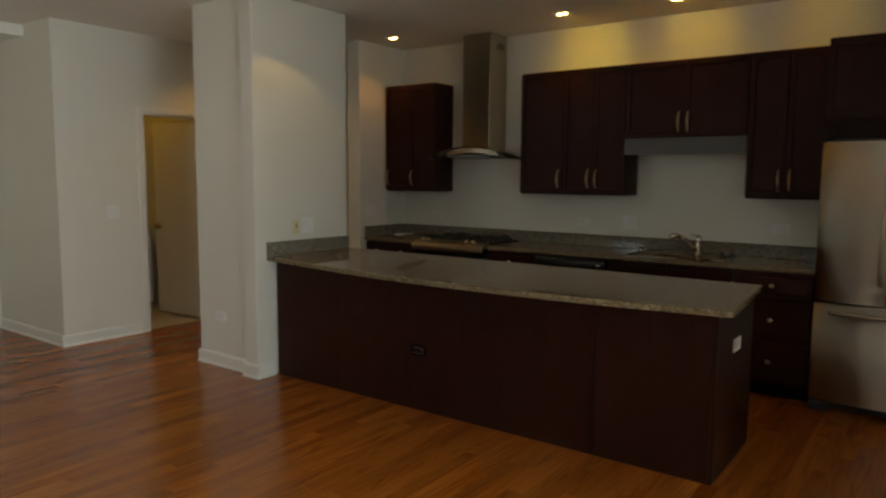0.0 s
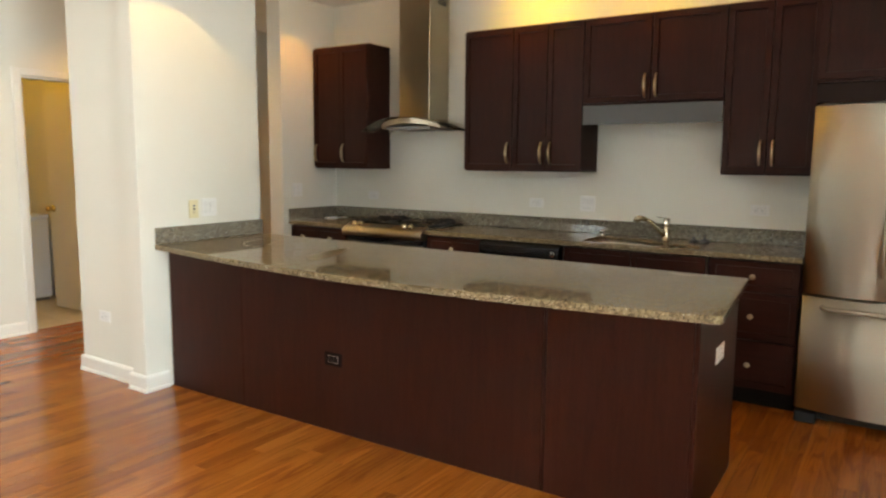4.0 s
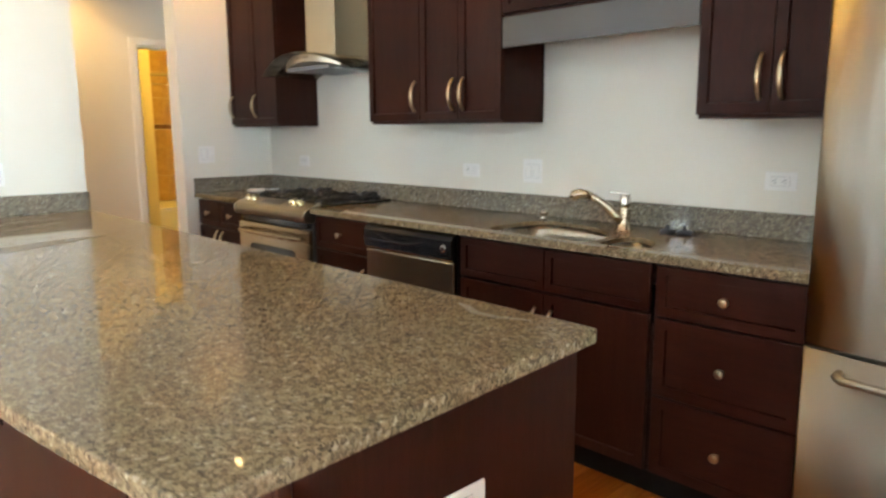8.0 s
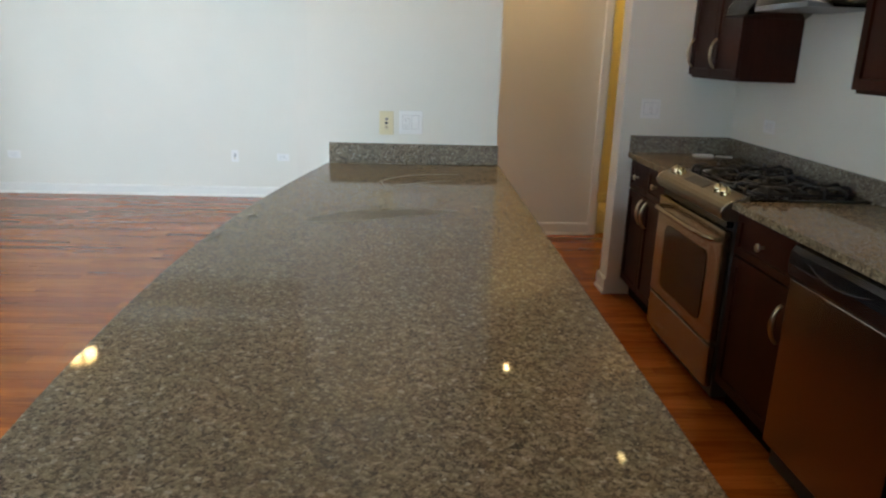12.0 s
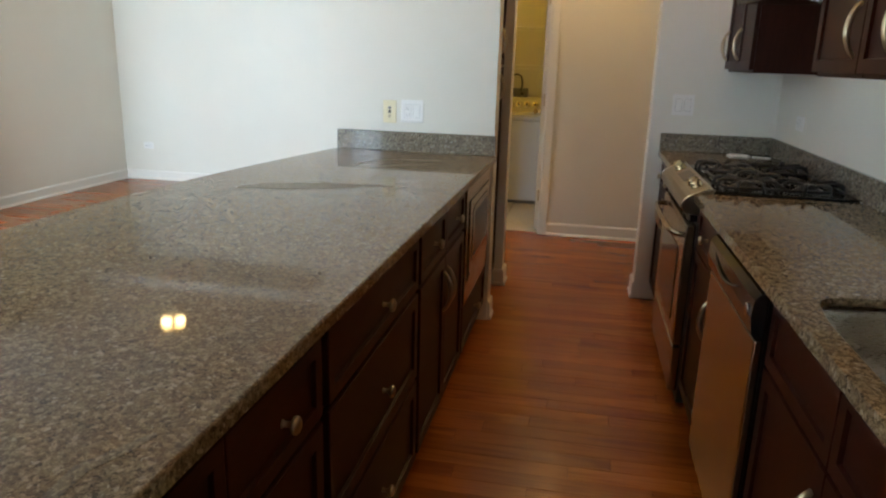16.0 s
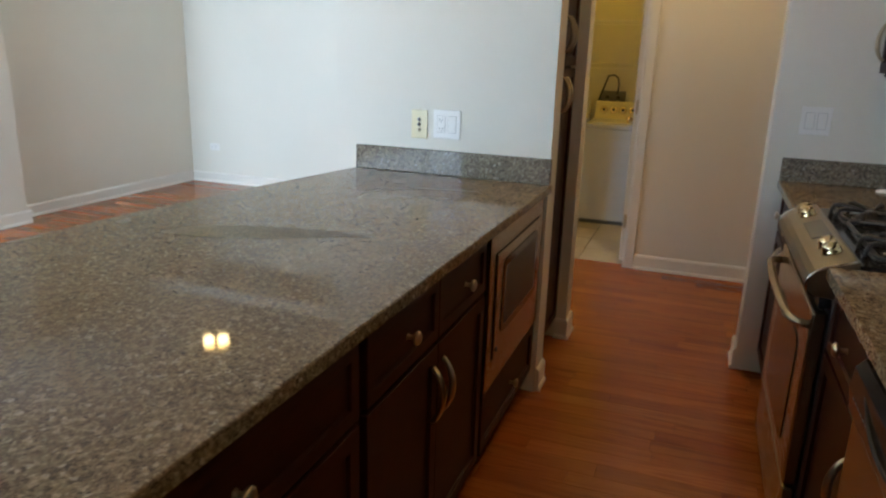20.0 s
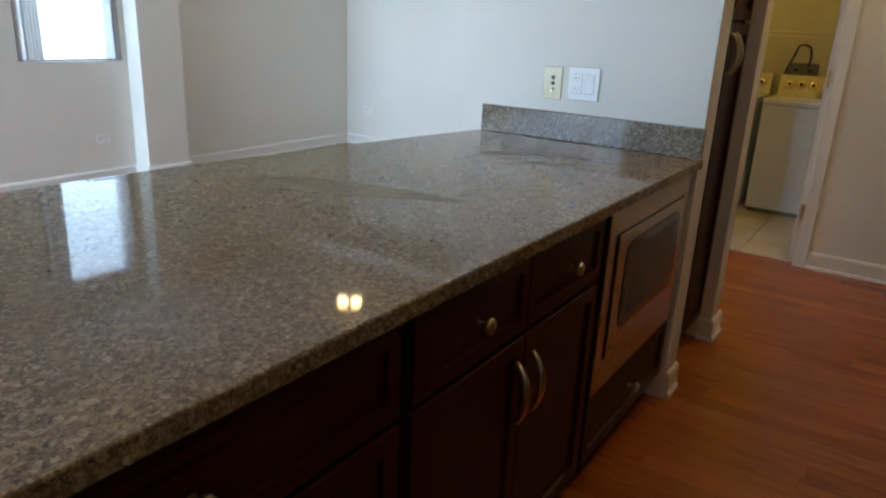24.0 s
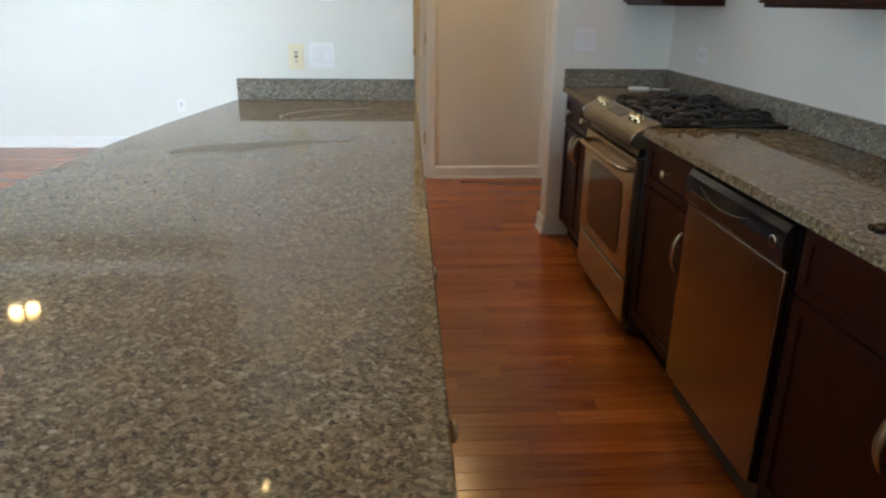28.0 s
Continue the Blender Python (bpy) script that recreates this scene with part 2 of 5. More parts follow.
FAUCET = metal("warm_nickel", (0.60, 0.52, 0.39), 0.20)
# Bright metal; the gold reflection of warm lamps is in its colour.
LAMPLIT_METAL = metal("lamplit_metal", (0.80, 0.68, 0.42), 0.10)
RANGE_STEEL = metal("range_steel", (0.43, 0.36, 0.26), 0.26, (0.4, 40, 40))
PANEL_STEEL = metal("panel_steel", (0.215, 0.190, 0.150), 0.36, (0.4, 40, 40))
BOWL = metal("sink_steel", (0.48, 0.44, 0.37), 0.28, (1, 1, 12))
IRON = paint("cast_iron", (0.018, 0.018, 0.019), 0.5, 0.3, 0.2)
BLACK = paint("black_gloss", (0.014, 0.014, 0.016), 0.16, 0.0, 0.1)
DARK = paint("dark_plastic", (0.05, 0.05, 0.055), 0.4, 0.0, 0.1)
GREY = paint("grey_plastic", (0.23, 0.23, 0.23), 0.45, 0.0, 0.1)
# Grey that paints the shade of the fine gaps round plate inserts.
GAP_SHADE = paint("gap_shade_grey", (0.50, 0.49, 0.47), 0.5, 0.0, 0.05)
TOE = paint("toe_kick_black", (0.008, 0.005, 0.004), 0.8, 0.0, 0.1)
TOE.node_tree.nodes["Principled BSDF"].inputs["Specular IOR Level"].default_value = 0.1
CAULK = paint("subfloor", (0.09, 0.035, 0.014), 0.7)
BRASS = metal("knob_brass", (0.6, 0.45, 0.2), 0.25)
DOORTAN = paint("door_paint", (0.81, 0.77, 0.66), 0.4, 0.03)


def glass(name, tint=(1, 1, 1), rough=0.02):
    k = Nodes(name, rough, 0.0, tint)
    k.p.inputs["Transmission Weight"].default_value = 1.0
    k.p.inputs["IOR"].default_value = 1.45
    return k.mat


PANE = glass("window_glass")
HOODGLASS = glass("tinted_hood_glass", (0.74, 0.71, 0.63))
HOODGLASS.node_tree.nodes["Principled BSDF"].inputs["Specular IOR Level"].default_value = 0.25


def glow(name, colour, strength):
    k = Nodes(name, 0.4, 0.0, colour)
    k.p.inputs["Emission Color"].default_value = (*colour, 1)
    k.p.inputs["Emission Strength"].default_value = strength
    return k.mat


BULB = glow("lamp_glow", (1.0, 0.72, 0.30), 60)
GLOBE = glow("globe_glow", (1.0, 0.70, 0.30), 95)


def tile_mat(name, a, b, rough):
    k = Nodes(name, rough)
    r = k.add("ShaderNodeObjectInfo").outputs["Random"]
    n = k.noise(k.xyz, 14, 5, 0.6, 0.6)
    c = k.ramp(n, (0.3, a), (0.7, b))
    h = k.t.nodes.new("ShaderNodeHueSaturation")
    m = k.add("ShaderNodeMapRange")
    m.inputs[3].default_value, m.inputs[4].default_value = 0.9, 1.08
    k.link(r, m.inputs[0])
    k.link(m.outputs[0], h.inputs["Value"])
    k.link(c, h.inputs["Color"])
    return k.colour(h.outputs[0]).bump(n, 0.05, 0.002).mat


TILE = tile_mat("floor_tile", (0.52, 0.46, 0.36), (0.60, 0.54, 0.44), 0.35)
BATHTILE = tile_mat("bath_tile", (0.42, 0.27, 0.12), (0.55, 0.38, 0.19), 0.3)
STRIPE = tile_mat("border_tile", (0.10, 0.05, 0.03), (0.20, 0.11, 0.06), 0.3)


# ---------- building blocks ----------
def box(bm, x0, x1, y0, y1, z0, z1, bevel=0.0, seg=1):
    """Adds a box to bm, with bevelled edges if asked."""
    m = Matrix.LocRotScale(((x0 + x1) / 2, (y0 + y1) / 2, (z0 + z1) / 2), None, (abs(x1 - x0), abs(y1 - y0), abs(z1 - z0)))
    made = bmesh.ops.create_cube(bm, size=1, matrix=m)["verts"]
    if bevel:
        edges = list({e for v in made for e in v.link_edges})
        bmesh.ops.bevel(bm, geom=edges, offset=bevel, segments=seg, affect="EDGES", profile=0.5)
    return bm


def boxed(*a, **k):
    return box(bmesh.new(), *a, **k)


def tube(bm, pts, radius, seg=10, cap=True):
    """A swept round bar along pts; radius: one number, or one for each point."""
    pts = [Vector(p) for p in pts]
    radii = radius if isinstance(radius, (list, tuple)) else [radius] * len(pts)
    rings, side = [], None
    for n, p in enumerate(pts):
        way = (pts[min(n + 1, len(pts) - 1)] - pts[max(n - 1, 0)]).normalized()
        if side is None:
            side = way.orthogonal().normalized()
        side = (side - way * side.dot(way)).normalized()
        other = way.cross(side)
        rings.append([bm.verts.new(p + radii[n] * (side * math.cos(a) + other * math.sin(a))) for a in (2 * math.pi * s / seg for s in range(seg))])
    for a, b in zip(rings, rings[1:]):
        for s in range(seg):
            bm.faces.new((a[s], a[(s + 1) % seg], b[(s + 1) % seg], b[s])).smooth = True
    if cap:
        bm.faces.new(rings[0][::-1])
        bm.faces.new(rings[-1])
    return bm


def lathe(bm, centre, axis, profile, seg=20):
    """A turned shape: profile holds (distance along axis, radius)."""
    axis = Vector(axis).normalized()
    side = axis.orthogonal().normalized()
    other = axis.cross(side)
    rings = []
    for d, r in profile:
        rings.append([bm.verts.new(Vector(centre) + axis * d + max(r, 0.0004) * (side * math.cos(a) + other * math.sin(a))) for a in (2 * math.pi * s / seg for s in range(seg))])
    for a, b in zip(rings, rings[1:]):
        for s in range(seg):
            bm.faces.new((a[s], a[(s + 1) % seg], b[(s + 1) % seg], b[s])).smooth = True
    bm.faces.new(rings[0][::-1])
    bm.faces.new(rings[-1])
    bmesh.ops.recalc_face_normals(bm, faces=bm.faces)
    return bm


def prism(bm, outline, z0, z1, bevel=0.0, seg=2):
    """An upright slab over an outline of (x, y)."""
    low = [bm.verts.new((x, y, z0)) for x, y in outline]
    high = [bm.verts.new((x, y, z1)) for x, y in outline]
    bm.faces.new(low[::-1])
    top = bm.faces.new(high)
    for n in range(len(outline)):
        k = (n + 1) % len(outline)
        bm.faces.new((low[n], low[k], high[k], high[n]))
    bmesh.ops.recalc_face_normals(bm, faces=bm.faces)
    if bevel:
        bmesh.ops.bevel(bm, geom=list(top.edges), offset=bevel, segments=seg, affect="EDGES", profile=0.5)
    return bm


def profile_run(bm, outline, axis, a, b):
    """Extrudes a closed outline of pairs along x ("x": pairs are y, z), y (pairs are x, z) from a to b."""
    place = (lambda p, s: (s, p[0], p[1])) if axis == "x" else (lambda p, s: (p[0], s, p[1]))
    ends = [[bm.verts.new(place(p, s)) for p in outline] for s in (a, b)]
    bm.faces.new(ends[0][::-1])
    bm.faces.new(ends[1])
    for n in range(len(outline)):
        k = (n + 1) % len(outline)
        bm.faces.new((ends[0][n], ends[0][k], ends[1][k], ends[1][n]))
    bmesh.ops.recalc_face_normals(bm, faces=bm.faces)
    return bm


def mesh_of(name, bm, material):
    data = bpy.data.meshes.new(name)
    bm.to_mesh(data)
    bm.free()
    for m in material if isinstance(material, (list, tuple)) else (material,):
        data.materials.append(m)
    return data


def thing(name, at, label, category, group="", kind=""):
    """An empty at the base of a thing."""
    ob = new(name)
    ob.empty_display_size = 0.1
    ob.location = at
    return tagged(ob, label, category, group, kind)


def base_of(ob):
    at = Vector(ob.location)
    while ob.parent:
        ob = ob.parent
        at += Vector(ob.location)
    return at


def part(name, bm, material, parent, label=""):
    """One mesh under a thing or part; bm is in world places."""
    bmesh.ops.translate(bm, verts=bm.verts, vec=-base_of(parent))
    ob = new(name, mesh_of(name, bm, material))
    ob.parent = parent
    return tagged(ob, label)


def structure(name, bm, material, label, category):
    return tagged(new(name, mesh_of(name, bm, material)), label, category, kind="structure")


def single(name, bm, material, label, category, at, group=""):
    """A thing of one mesh, with its origin at its base."""
    bmesh.ops.translate(bm, verts=bm.verts, vec=-Vector(at))
    ob = new(name, mesh_of(name, bm, material))
    ob.location = at
    return tagged(ob, label, category, group)


# ---------- the shell ----------
def slab(name, x0, x1, y0, y1, label, holes=(), z1=CEIL, material=None):
    """A wall that runs along its longer side; holes: (from, to, low, high) along it."""
    bm = bmesh.new()
    along_x = x1 - x0 > y1 - y0
    a0, a1 = (x0, x1) if along_x else (y0, y1)

    def piece(a, b, low, high):
        if b - a > 1e-4 and high - low > 1e-4:
            box(bm, *((a, b, y0, y1) if along_x else (x0, x1, a, b)), low, high)

    at = a0
    for h0, h1, low, high in sorted(holes):
        piece(at, h0, 0, z1)
        piece(h0, h1, 0, low)
        piece(h0, h1, high, z1)
        at = h1
    piece(at, a1, 0, z1)
    return structure(name, bm, material or WALL, label, "wall")


BACK, SPUR, HALL, WEST, SOUTH, JOG = 1.50, -0.640, -2.13, -3.42, -4.60, -1.36
LAUNDRY_DOOR = (-0.56, 0.145, 0.0, 2.09)
BATH_DOOR = (1.13, 1.85, 0.0, 2.06)
SOUTH_WINDOW = (-0.82, -0.05, 0.915, 2.64)
EAST = 5.52
EAST_WINDOW = (-5.31, -2.16, 0.35, 2.55)
# Assumed opening, never in view; it goes with the added south lamp.
ASSUMED_WINDOW = (1.9, 4.9, 0.6, 2.55)
slab("wall_north", SPUR, 4.245, BACK, BACK + 0.12, "cream painted kitchen wall behind the cabinets")
slab("wall_spur", SPUR - 0.155, SPUR, 0.822, 3.2, "cream painted stub wall beside the range counter")
slab("wall_hall_west", HALL - 0.12, HALL, JOG + 0.12, 3.2, "cream hallway wall with laundry and bath doors", [LAUNDRY_DOOR, BATH_DOOR])
slab("wall_hall_north", -4.5, SPUR, 3.2, 3.32, "cream wall at the end of the hallway")
slab("wall_jog", WEST, HALL, JOG, JOG + 0.12, "white living room wall that steps back beside the hall")
slab("wall_living_west", WEST - 0.12, WEST, SOUTH - 0.12, JOG + 0.12, "white painted living room wall")
slab("wall_living_south", WEST, 1.0, SOUTH - 0.12, SOUTH, "cream living room wall with a window", [SOUTH_WINDOW])
slab("wall_living_return", 1.0, 1.12, -7.12, SOUTH, "cream wall that widens the living room")
slab("wall_south_far", 1.12, EAST, -7.12, -7.0, "unseen cream living room wall with an assumed wide window", [ASSUMED_WINDOW])
slab("wall_east", EAST, EAST + 0.12, -7.12, 0.42, "cream living room wall with wide windows", [EAST_WINDOW])
slab("wall_fridge_side", 4.245, 4.36, 0.30, BACK + 0.12, "cream wall beside the refrigerator")
slab("wall_east_return", 4.36, EAST, 0.30, 0.42, "cream wall east of the kitchen")
slab("wall_pier_east", -0.150, -0.014, -0.955, -0.006, "white wall at the end of the island")
slab("wall_pier_back", -0.675, -0.150, -0.90, -0.78, "white wall behind the pantry cabinet")
slab("wall_pier_west", -0.795, -0.675, -0.90, 0.000, "white side wall of the pantry niche")
slab("wall_laundry_south", -4.32, WEST - 0.12, JOG, JOG + 0.12, "yellowish laundry wall")
slab("wall_laundry_west", -4.32, -4.20, JOG + 0.12, 0.35, "yellowish laundry wall behind the machines")
slab("wall_laundry_north", -4.32, HALL - 0.12, 0.35, 0.45, "yellowish laundry wall beside the open door")
slab("wall_bath_stub", -3.60, -3.48, 0.45, 1.782, "warm lit cream bathroom wall beside the tub")
slab("wall_bath_west", -4.5, -4.4, 0.45, 3.2, "bathroom wall carrying tan tiles")
structure("column", boxed(-1.24, -0.862, SOUTH, SOUTH + 0.17, 0, CEIL, bevel=0.004), WALL, "white boxed column beside the living room window", "column")
structure("ceiling", boxed(-4.6, EAST + 0.2, -7.2, 3.4, CEIL, CEIL + 0.1), CEILING, "off-white painted flat ceiling", "ceiling")
structure("ceiling_soffit", boxed(WEST, -2.62, SOUTH, JOG, 2.72, CEIL - 0.003), CEILING, "lowered off-white ceiling strip in the living room", "soffit")
floor = structure("floor", boxed(-4.6, EAST + 0.2, -7.2, 3.4, -0.15, -0.012), CAULK, "reddish oak strip floor with a satin finish", "floor")

# baseboards: (axis, wall line, from, to, side the board stands on)
BOARD = [(0, 0), (0.022, 0), (0.022, 0.012), (0.014, 0.022), (0.014, 0.088), (0.010, 0.098), (0.005, 0.104), (0, 0.104)]


def baseboard(axis, line, a, b, side):
    bm = profile_run(bmesh.new(), [(line + side * d, z) for d, z in BOARD], axis, a, b)
    return structure("baseboard", bm, TRIM, "white painted wooden baseboard with a shoe moulding", "baseboard")


T = 0.022
baseboard("y", HALL, JOG - T, LAUNDRY_DOOR[0] - 0.062, 1)
baseboard("y", HALL, LAUNDRY_DOOR[1] + 0.062, BATH_DOOR[0] - 0.062, 1)
baseboard("y", HALL, BATH_DOOR[1] + 0.062, 3.2, 1)
baseboard("x", JOG, WEST, HALL, -1)
baseboard("y", -3.48, 0.45, 1.782, 1)
baseboard("y", WEST, SOUTH, JOG, 1)
baseboard("x", SOUTH, WEST, -1.24, 1)
baseboard("x", SOUTH + 0.17, -1.24 - T, -0.862 + T, 1)
baseboard("y", -1.24, SOUTH, SOUTH + 0.17, -1)
baseboard("y", -0.862, SOUTH, SOUTH + 0.17, 1)
baseboard("x", SOUTH, -0.862, 1.0, 1)
baseboard("x", -0.955, -0.150 - T, -0.014 + T, -1)
baseboard("y", -0.014, -0.955, -0.80, 1)
baseboard("y", -0.150, -0.955, -0.90, -1)
baseboard("x", -0.90, -0.795 - T, -0.150, -1)
baseboard("y", -0.795, -0.90, 0.000, -1)
baseboard("x", 0.000, -0.795 - T, -0.675 + T, 1)
baseboard("y", -0.675, -0.055, 0.0, 1)
baseboard("x", -0.006, -0.150, -0.026, 1)
baseboard("x", 0.822, SPUR - 0.155 - T, SPUR + 0.004, -1)
baseboard("y", SPUR - 0.155, 0.822, 3.2, -1)
baseboard("y", 4.245, 0.30, 0.76, -1)
baseboard("x", 0.30, 4.245 - T, EAST, -1)
baseboard("y", EAST, -7.0, 0.30, -1)


def doorway(name, span, label):
    """Casing and lining of an opening in the hallway wall."""
    y0, y1, _, top = span
    door = thing(name, (HALL, (y0 + y1) / 2, 0), label, "door frame", kind="structure")
    w = 0.062
    for side, face in ((1, HALL), (-1, HALL - 0.12)):
        x0, x1 = sorted((face, face + side * 0.016))
        part("casing", boxed(x0, x1, y0 - w, y0, 0, top + w, bevel=0.004), TRIM, door)
        part("casing", boxed(x0, x1, y1, y1 + w, 0, top + w, bevel=0.004), TRIM, door)
        part("head_casing", boxed(x0, x1, y0, y1, top, top + w, bevel=0.004), TRIM, door)
    part("jamb", boxed(HALL - 0.12, HALL, y0, y0 + 0.016, 0, top - 0.016), TRIM, door)
    part("jamb", boxed(HALL - 0.12, HALL, y1 - 0.016, y1, 0, top - 0.016), TRIM, door)
    part("head_jamb", boxed(HALL - 0.12, HALL, y0, y1, top - 0.016, top), TRIM, door)
    for z in (0.333, 1.105, 1.87):
        part("hinge", boxed(HALL - 0.004, HALL + 0.0195, y1 - 0.030, y1 - 0.0155, z - 0.045, z + 0.045, bevel=0.0008), NICKEL, door, "satin nickel hinge leaf")
    return door


def door_leaf(name, hinge, length, turn, top, label):
    """A flat door leaf, hinged at hinge = (x, y), that runs along -x when turn is 0."""
    leaf = new(name, mesh_of(name, boxed(-length, 0, -0.0175, 0.0175, 0.012, top, bevel=0.002), DOORTAN))
    leaf.matrix_world = pose(hinge[0], hinge[1], 0, 0, 0, turn)
    tagged(leaf, label, "door", kind="structure")
    for s in (-1, 1):
        k = new("door_knob", mesh_of("door_knob", lathe(bmesh.new(), (-length + 0.06, s * 0.0175, 0.96), (0, s, 0), [(0, 0.032), (0.008, 0.032), (0.012, 0.012), (0.035, 0.012), (0.045, 0.026), (0.062, 0.026), (0.07, 0.012)]), BRASS))
        k.parent = leaf
        tagged(k, "round brass door knob")
    return leaf


doorway("door_1", LAUNDRY_DOOR, "white painted casing around the open laundry doorway")
door_leaf("door_1_leaf", (HALL - 0.125, LAUNDRY_DOOR[1] - 0.035), 0.72, 3, 2.06, "flush off-white laundry door standing open")
doorway("door_2", BATH_DOOR, "white painted casing around the open bathroom doorway")
door_leaf("door_2_leaf", (HALL - 0.125, BATH_DOOR[1] - 0.035), 0.70, -4, 2.03, "flush cream bathroom door standing open")


def window(name, span, wall, axis, side, panes, label):
    """Frame, sill, panes and hanging vertical blinds in an opening; axis: the way it runs; side: towards the room."""
    a0, a1, z0, z1 = span
    w = thing(name, (wall, (a0 + a1) / 2, z0) if axis == "y" else ((a0 + a1) / 2, wall, z0), label, "window", kind="structure")

    def at(a, b, d0, d1, low, high, bevel=0.003):
        d0, d1 = sorted((wall - side * d0, wall - side * d1))
        return boxed(*((d0, d1, a, b) if axis == "y" else (a, b, d0, d1)), low, high, bevel=bevel)

    f = 0.045
    part("window_frame", at(a0, a0 + f, 0.05, 0.10, z0, z1), WHITE, w)
    part("window_frame", at(a1 - f, a1, 0.05, 0.10, z0, z1), WHITE, w)
    part("window_rail", at(a0 + f, a1 - f, 0.05, 0.10, z1 - f, z1), WHITE, w)
    part("window_rail", at(a0 + f, a1 - f, 0.05, 0.10, z0, z0 + f * 0.5), DARK, w, "dark lower rail")
    part("window_sill", at(a0, a1, 0.0, 0.05, z0 - 0.002, z0 + 0.012), TRIM, w)
    step = (a1 - a0 - 2 * f) / panes
    for n in range(panes):
        b = a0 + f + n * step
        if n:
            part("mullion", at(b - 0.045, b + 0.045, 0.055, 0.095, z0 + f, z1 - f), WHITE, w)
        p = part("pane", at(b + (0.045 if n else 0.0), b + step - (0.045 if n < panes - 1 else 0.0), 0.072, 0.078, z0 + f * 0.5, z1 - f, bevel=0), PANE, w)
        p.visible_shadow = False
    return w


def vertical_blind(at, axis, wall, side, a0, a1, z0, z1, step, turn, label):
    blind = thing("vertical_blind", at, label, "blind")
    y = wall - side * 0.02
    part("head_rail", boxed(*((y - 0.02, y + 0.02, a0, a1) if axis == "y" else (a0, a1, y - 0.02, y + 0.02)), z1 - 0.04, z1, bevel=0.003), WHITE, blind)
    n = int((a1 - a0) / step)
    for k in range(n + 1):
        bm = bmesh.new()
        c = a0 + (a1 - a0) * k / max(n, 1)
        box(bm, -0.044, 0.044, -0.0008, 0.0008, z0, z1 - 0.04)
        bmesh.ops.transform(bm, verts=bm.verts, matrix=pose(*((y, c, 0) if axis == "y" else (c, y, 0)), 0, 0, turn))
        part("vane", bm, WHITE, blind)


window("window_1", SOUTH_WINDOW, SOUTH, "x", 1, 1, "white framed window bright with daylight")
window("window_2", EAST_WINDOW, EAST, "y", -1, 6, "wide white framed living room window")
window("assumed_window", ASSUMED_WINDOW, -7.0, "x", 1, 3, "assumed wide white framed window, out of view")
vertical_blind((SOUTH_WINDOW[0] + 0.05, SOUTH - 0.02, 0.95), "x", SOUTH, 1, SOUTH_WINDOW[0] + 0.03, SOUTH_WINDOW[0] + 0.13, 0.935, 2.63, 0.022, 78, "white vertical blind drawn aside at the window")
vertical_blind((SOUTH_WINDOW[1] - 0.05, SOUTH - 0.02, 0.95), "x", SOUTH, 1, SOUTH_WINDOW[1] - 0.16, SOUTH_WINDOW[1] - 0.04, 0.935, 2.63, 0.022, 102, "white vertical blind drawn aside at the window")
vertical_blind((EAST - 0.02, -3.7, 0.35), "y", EAST, -1, -5.26, -2.21, 0.37, 2.53, 0.074, 0, "white vertical blind turned open across the wide window")


# ---------- cabinet work ----------
def pull_handle(x, y, z, s, parent, high=0.150, flat=False):
    """An arched bar pull on a front whose face lies at y and looks along s (in y)."""
    pts, radii = [], []
    for n in range(13):
        u = n / 12
        out = 0.030 * math.sin(math.pi * u) ** 0.6
        along = (u - 0.5) * high
        pts.append((x + (along if flat else 0), y + s * max(out, 0.0), z + (0 if flat else along)))
        radii.append(0.0068 + 0.0032 * math.sin(math.pi * u) ** 2)
    return part("handle", tube(bmesh.new(), pts, radii, 8), NICKEL, parent, "arched satin nickel handle")


def knob(x, y, z, s, parent):
    return part("knob", lathe(bmesh.new(), (x, y, z), (0, s, 0), [(0, 0.008), (0.003, 0.0055), (0.016, 0.0055), (0.019, 0.013), (0.022, 0.0165), (0.027, 0.0165), (0.031, 0.012), (0.0325, 0.004)], 16), NICKEL, parent, "round satin nickel knob")


def front(name, parent, x0, x1, z0, z1, y, s, rail=0.055):
    """A shaker door or drawer front, a frame round a sunk panel; y is its outer face, which looks along s."""
    bm = bmesh.new()
    lo, hi = sorted((y, y - s * 0.020))
    box(bm, x0, x1, lo, hi, z0, z1)
    if z1 - z0 < 3.4 * rail:
        rail = (z1 - z0) * 0.27
    face = max(bm.faces, key=lambda f: s * f.calc_center_median().y)
    rim = list(face.edges)
    bmesh.ops.inset_region(bm, faces=[face], thickness=rail, depth=0.0)
    bmesh.ops.inset_region(bm, faces=[face], thickness=0.003, depth=-0.009)
    bmesh.ops.bevel(bm, geom=[e for e in rim if e.is_valid], offset=0.0022, segments=2, affect="EDGES", profile=0.5)
    return part(name, bm, CHERRY_H if name.startswith("drawer") else CHERRY, parent)


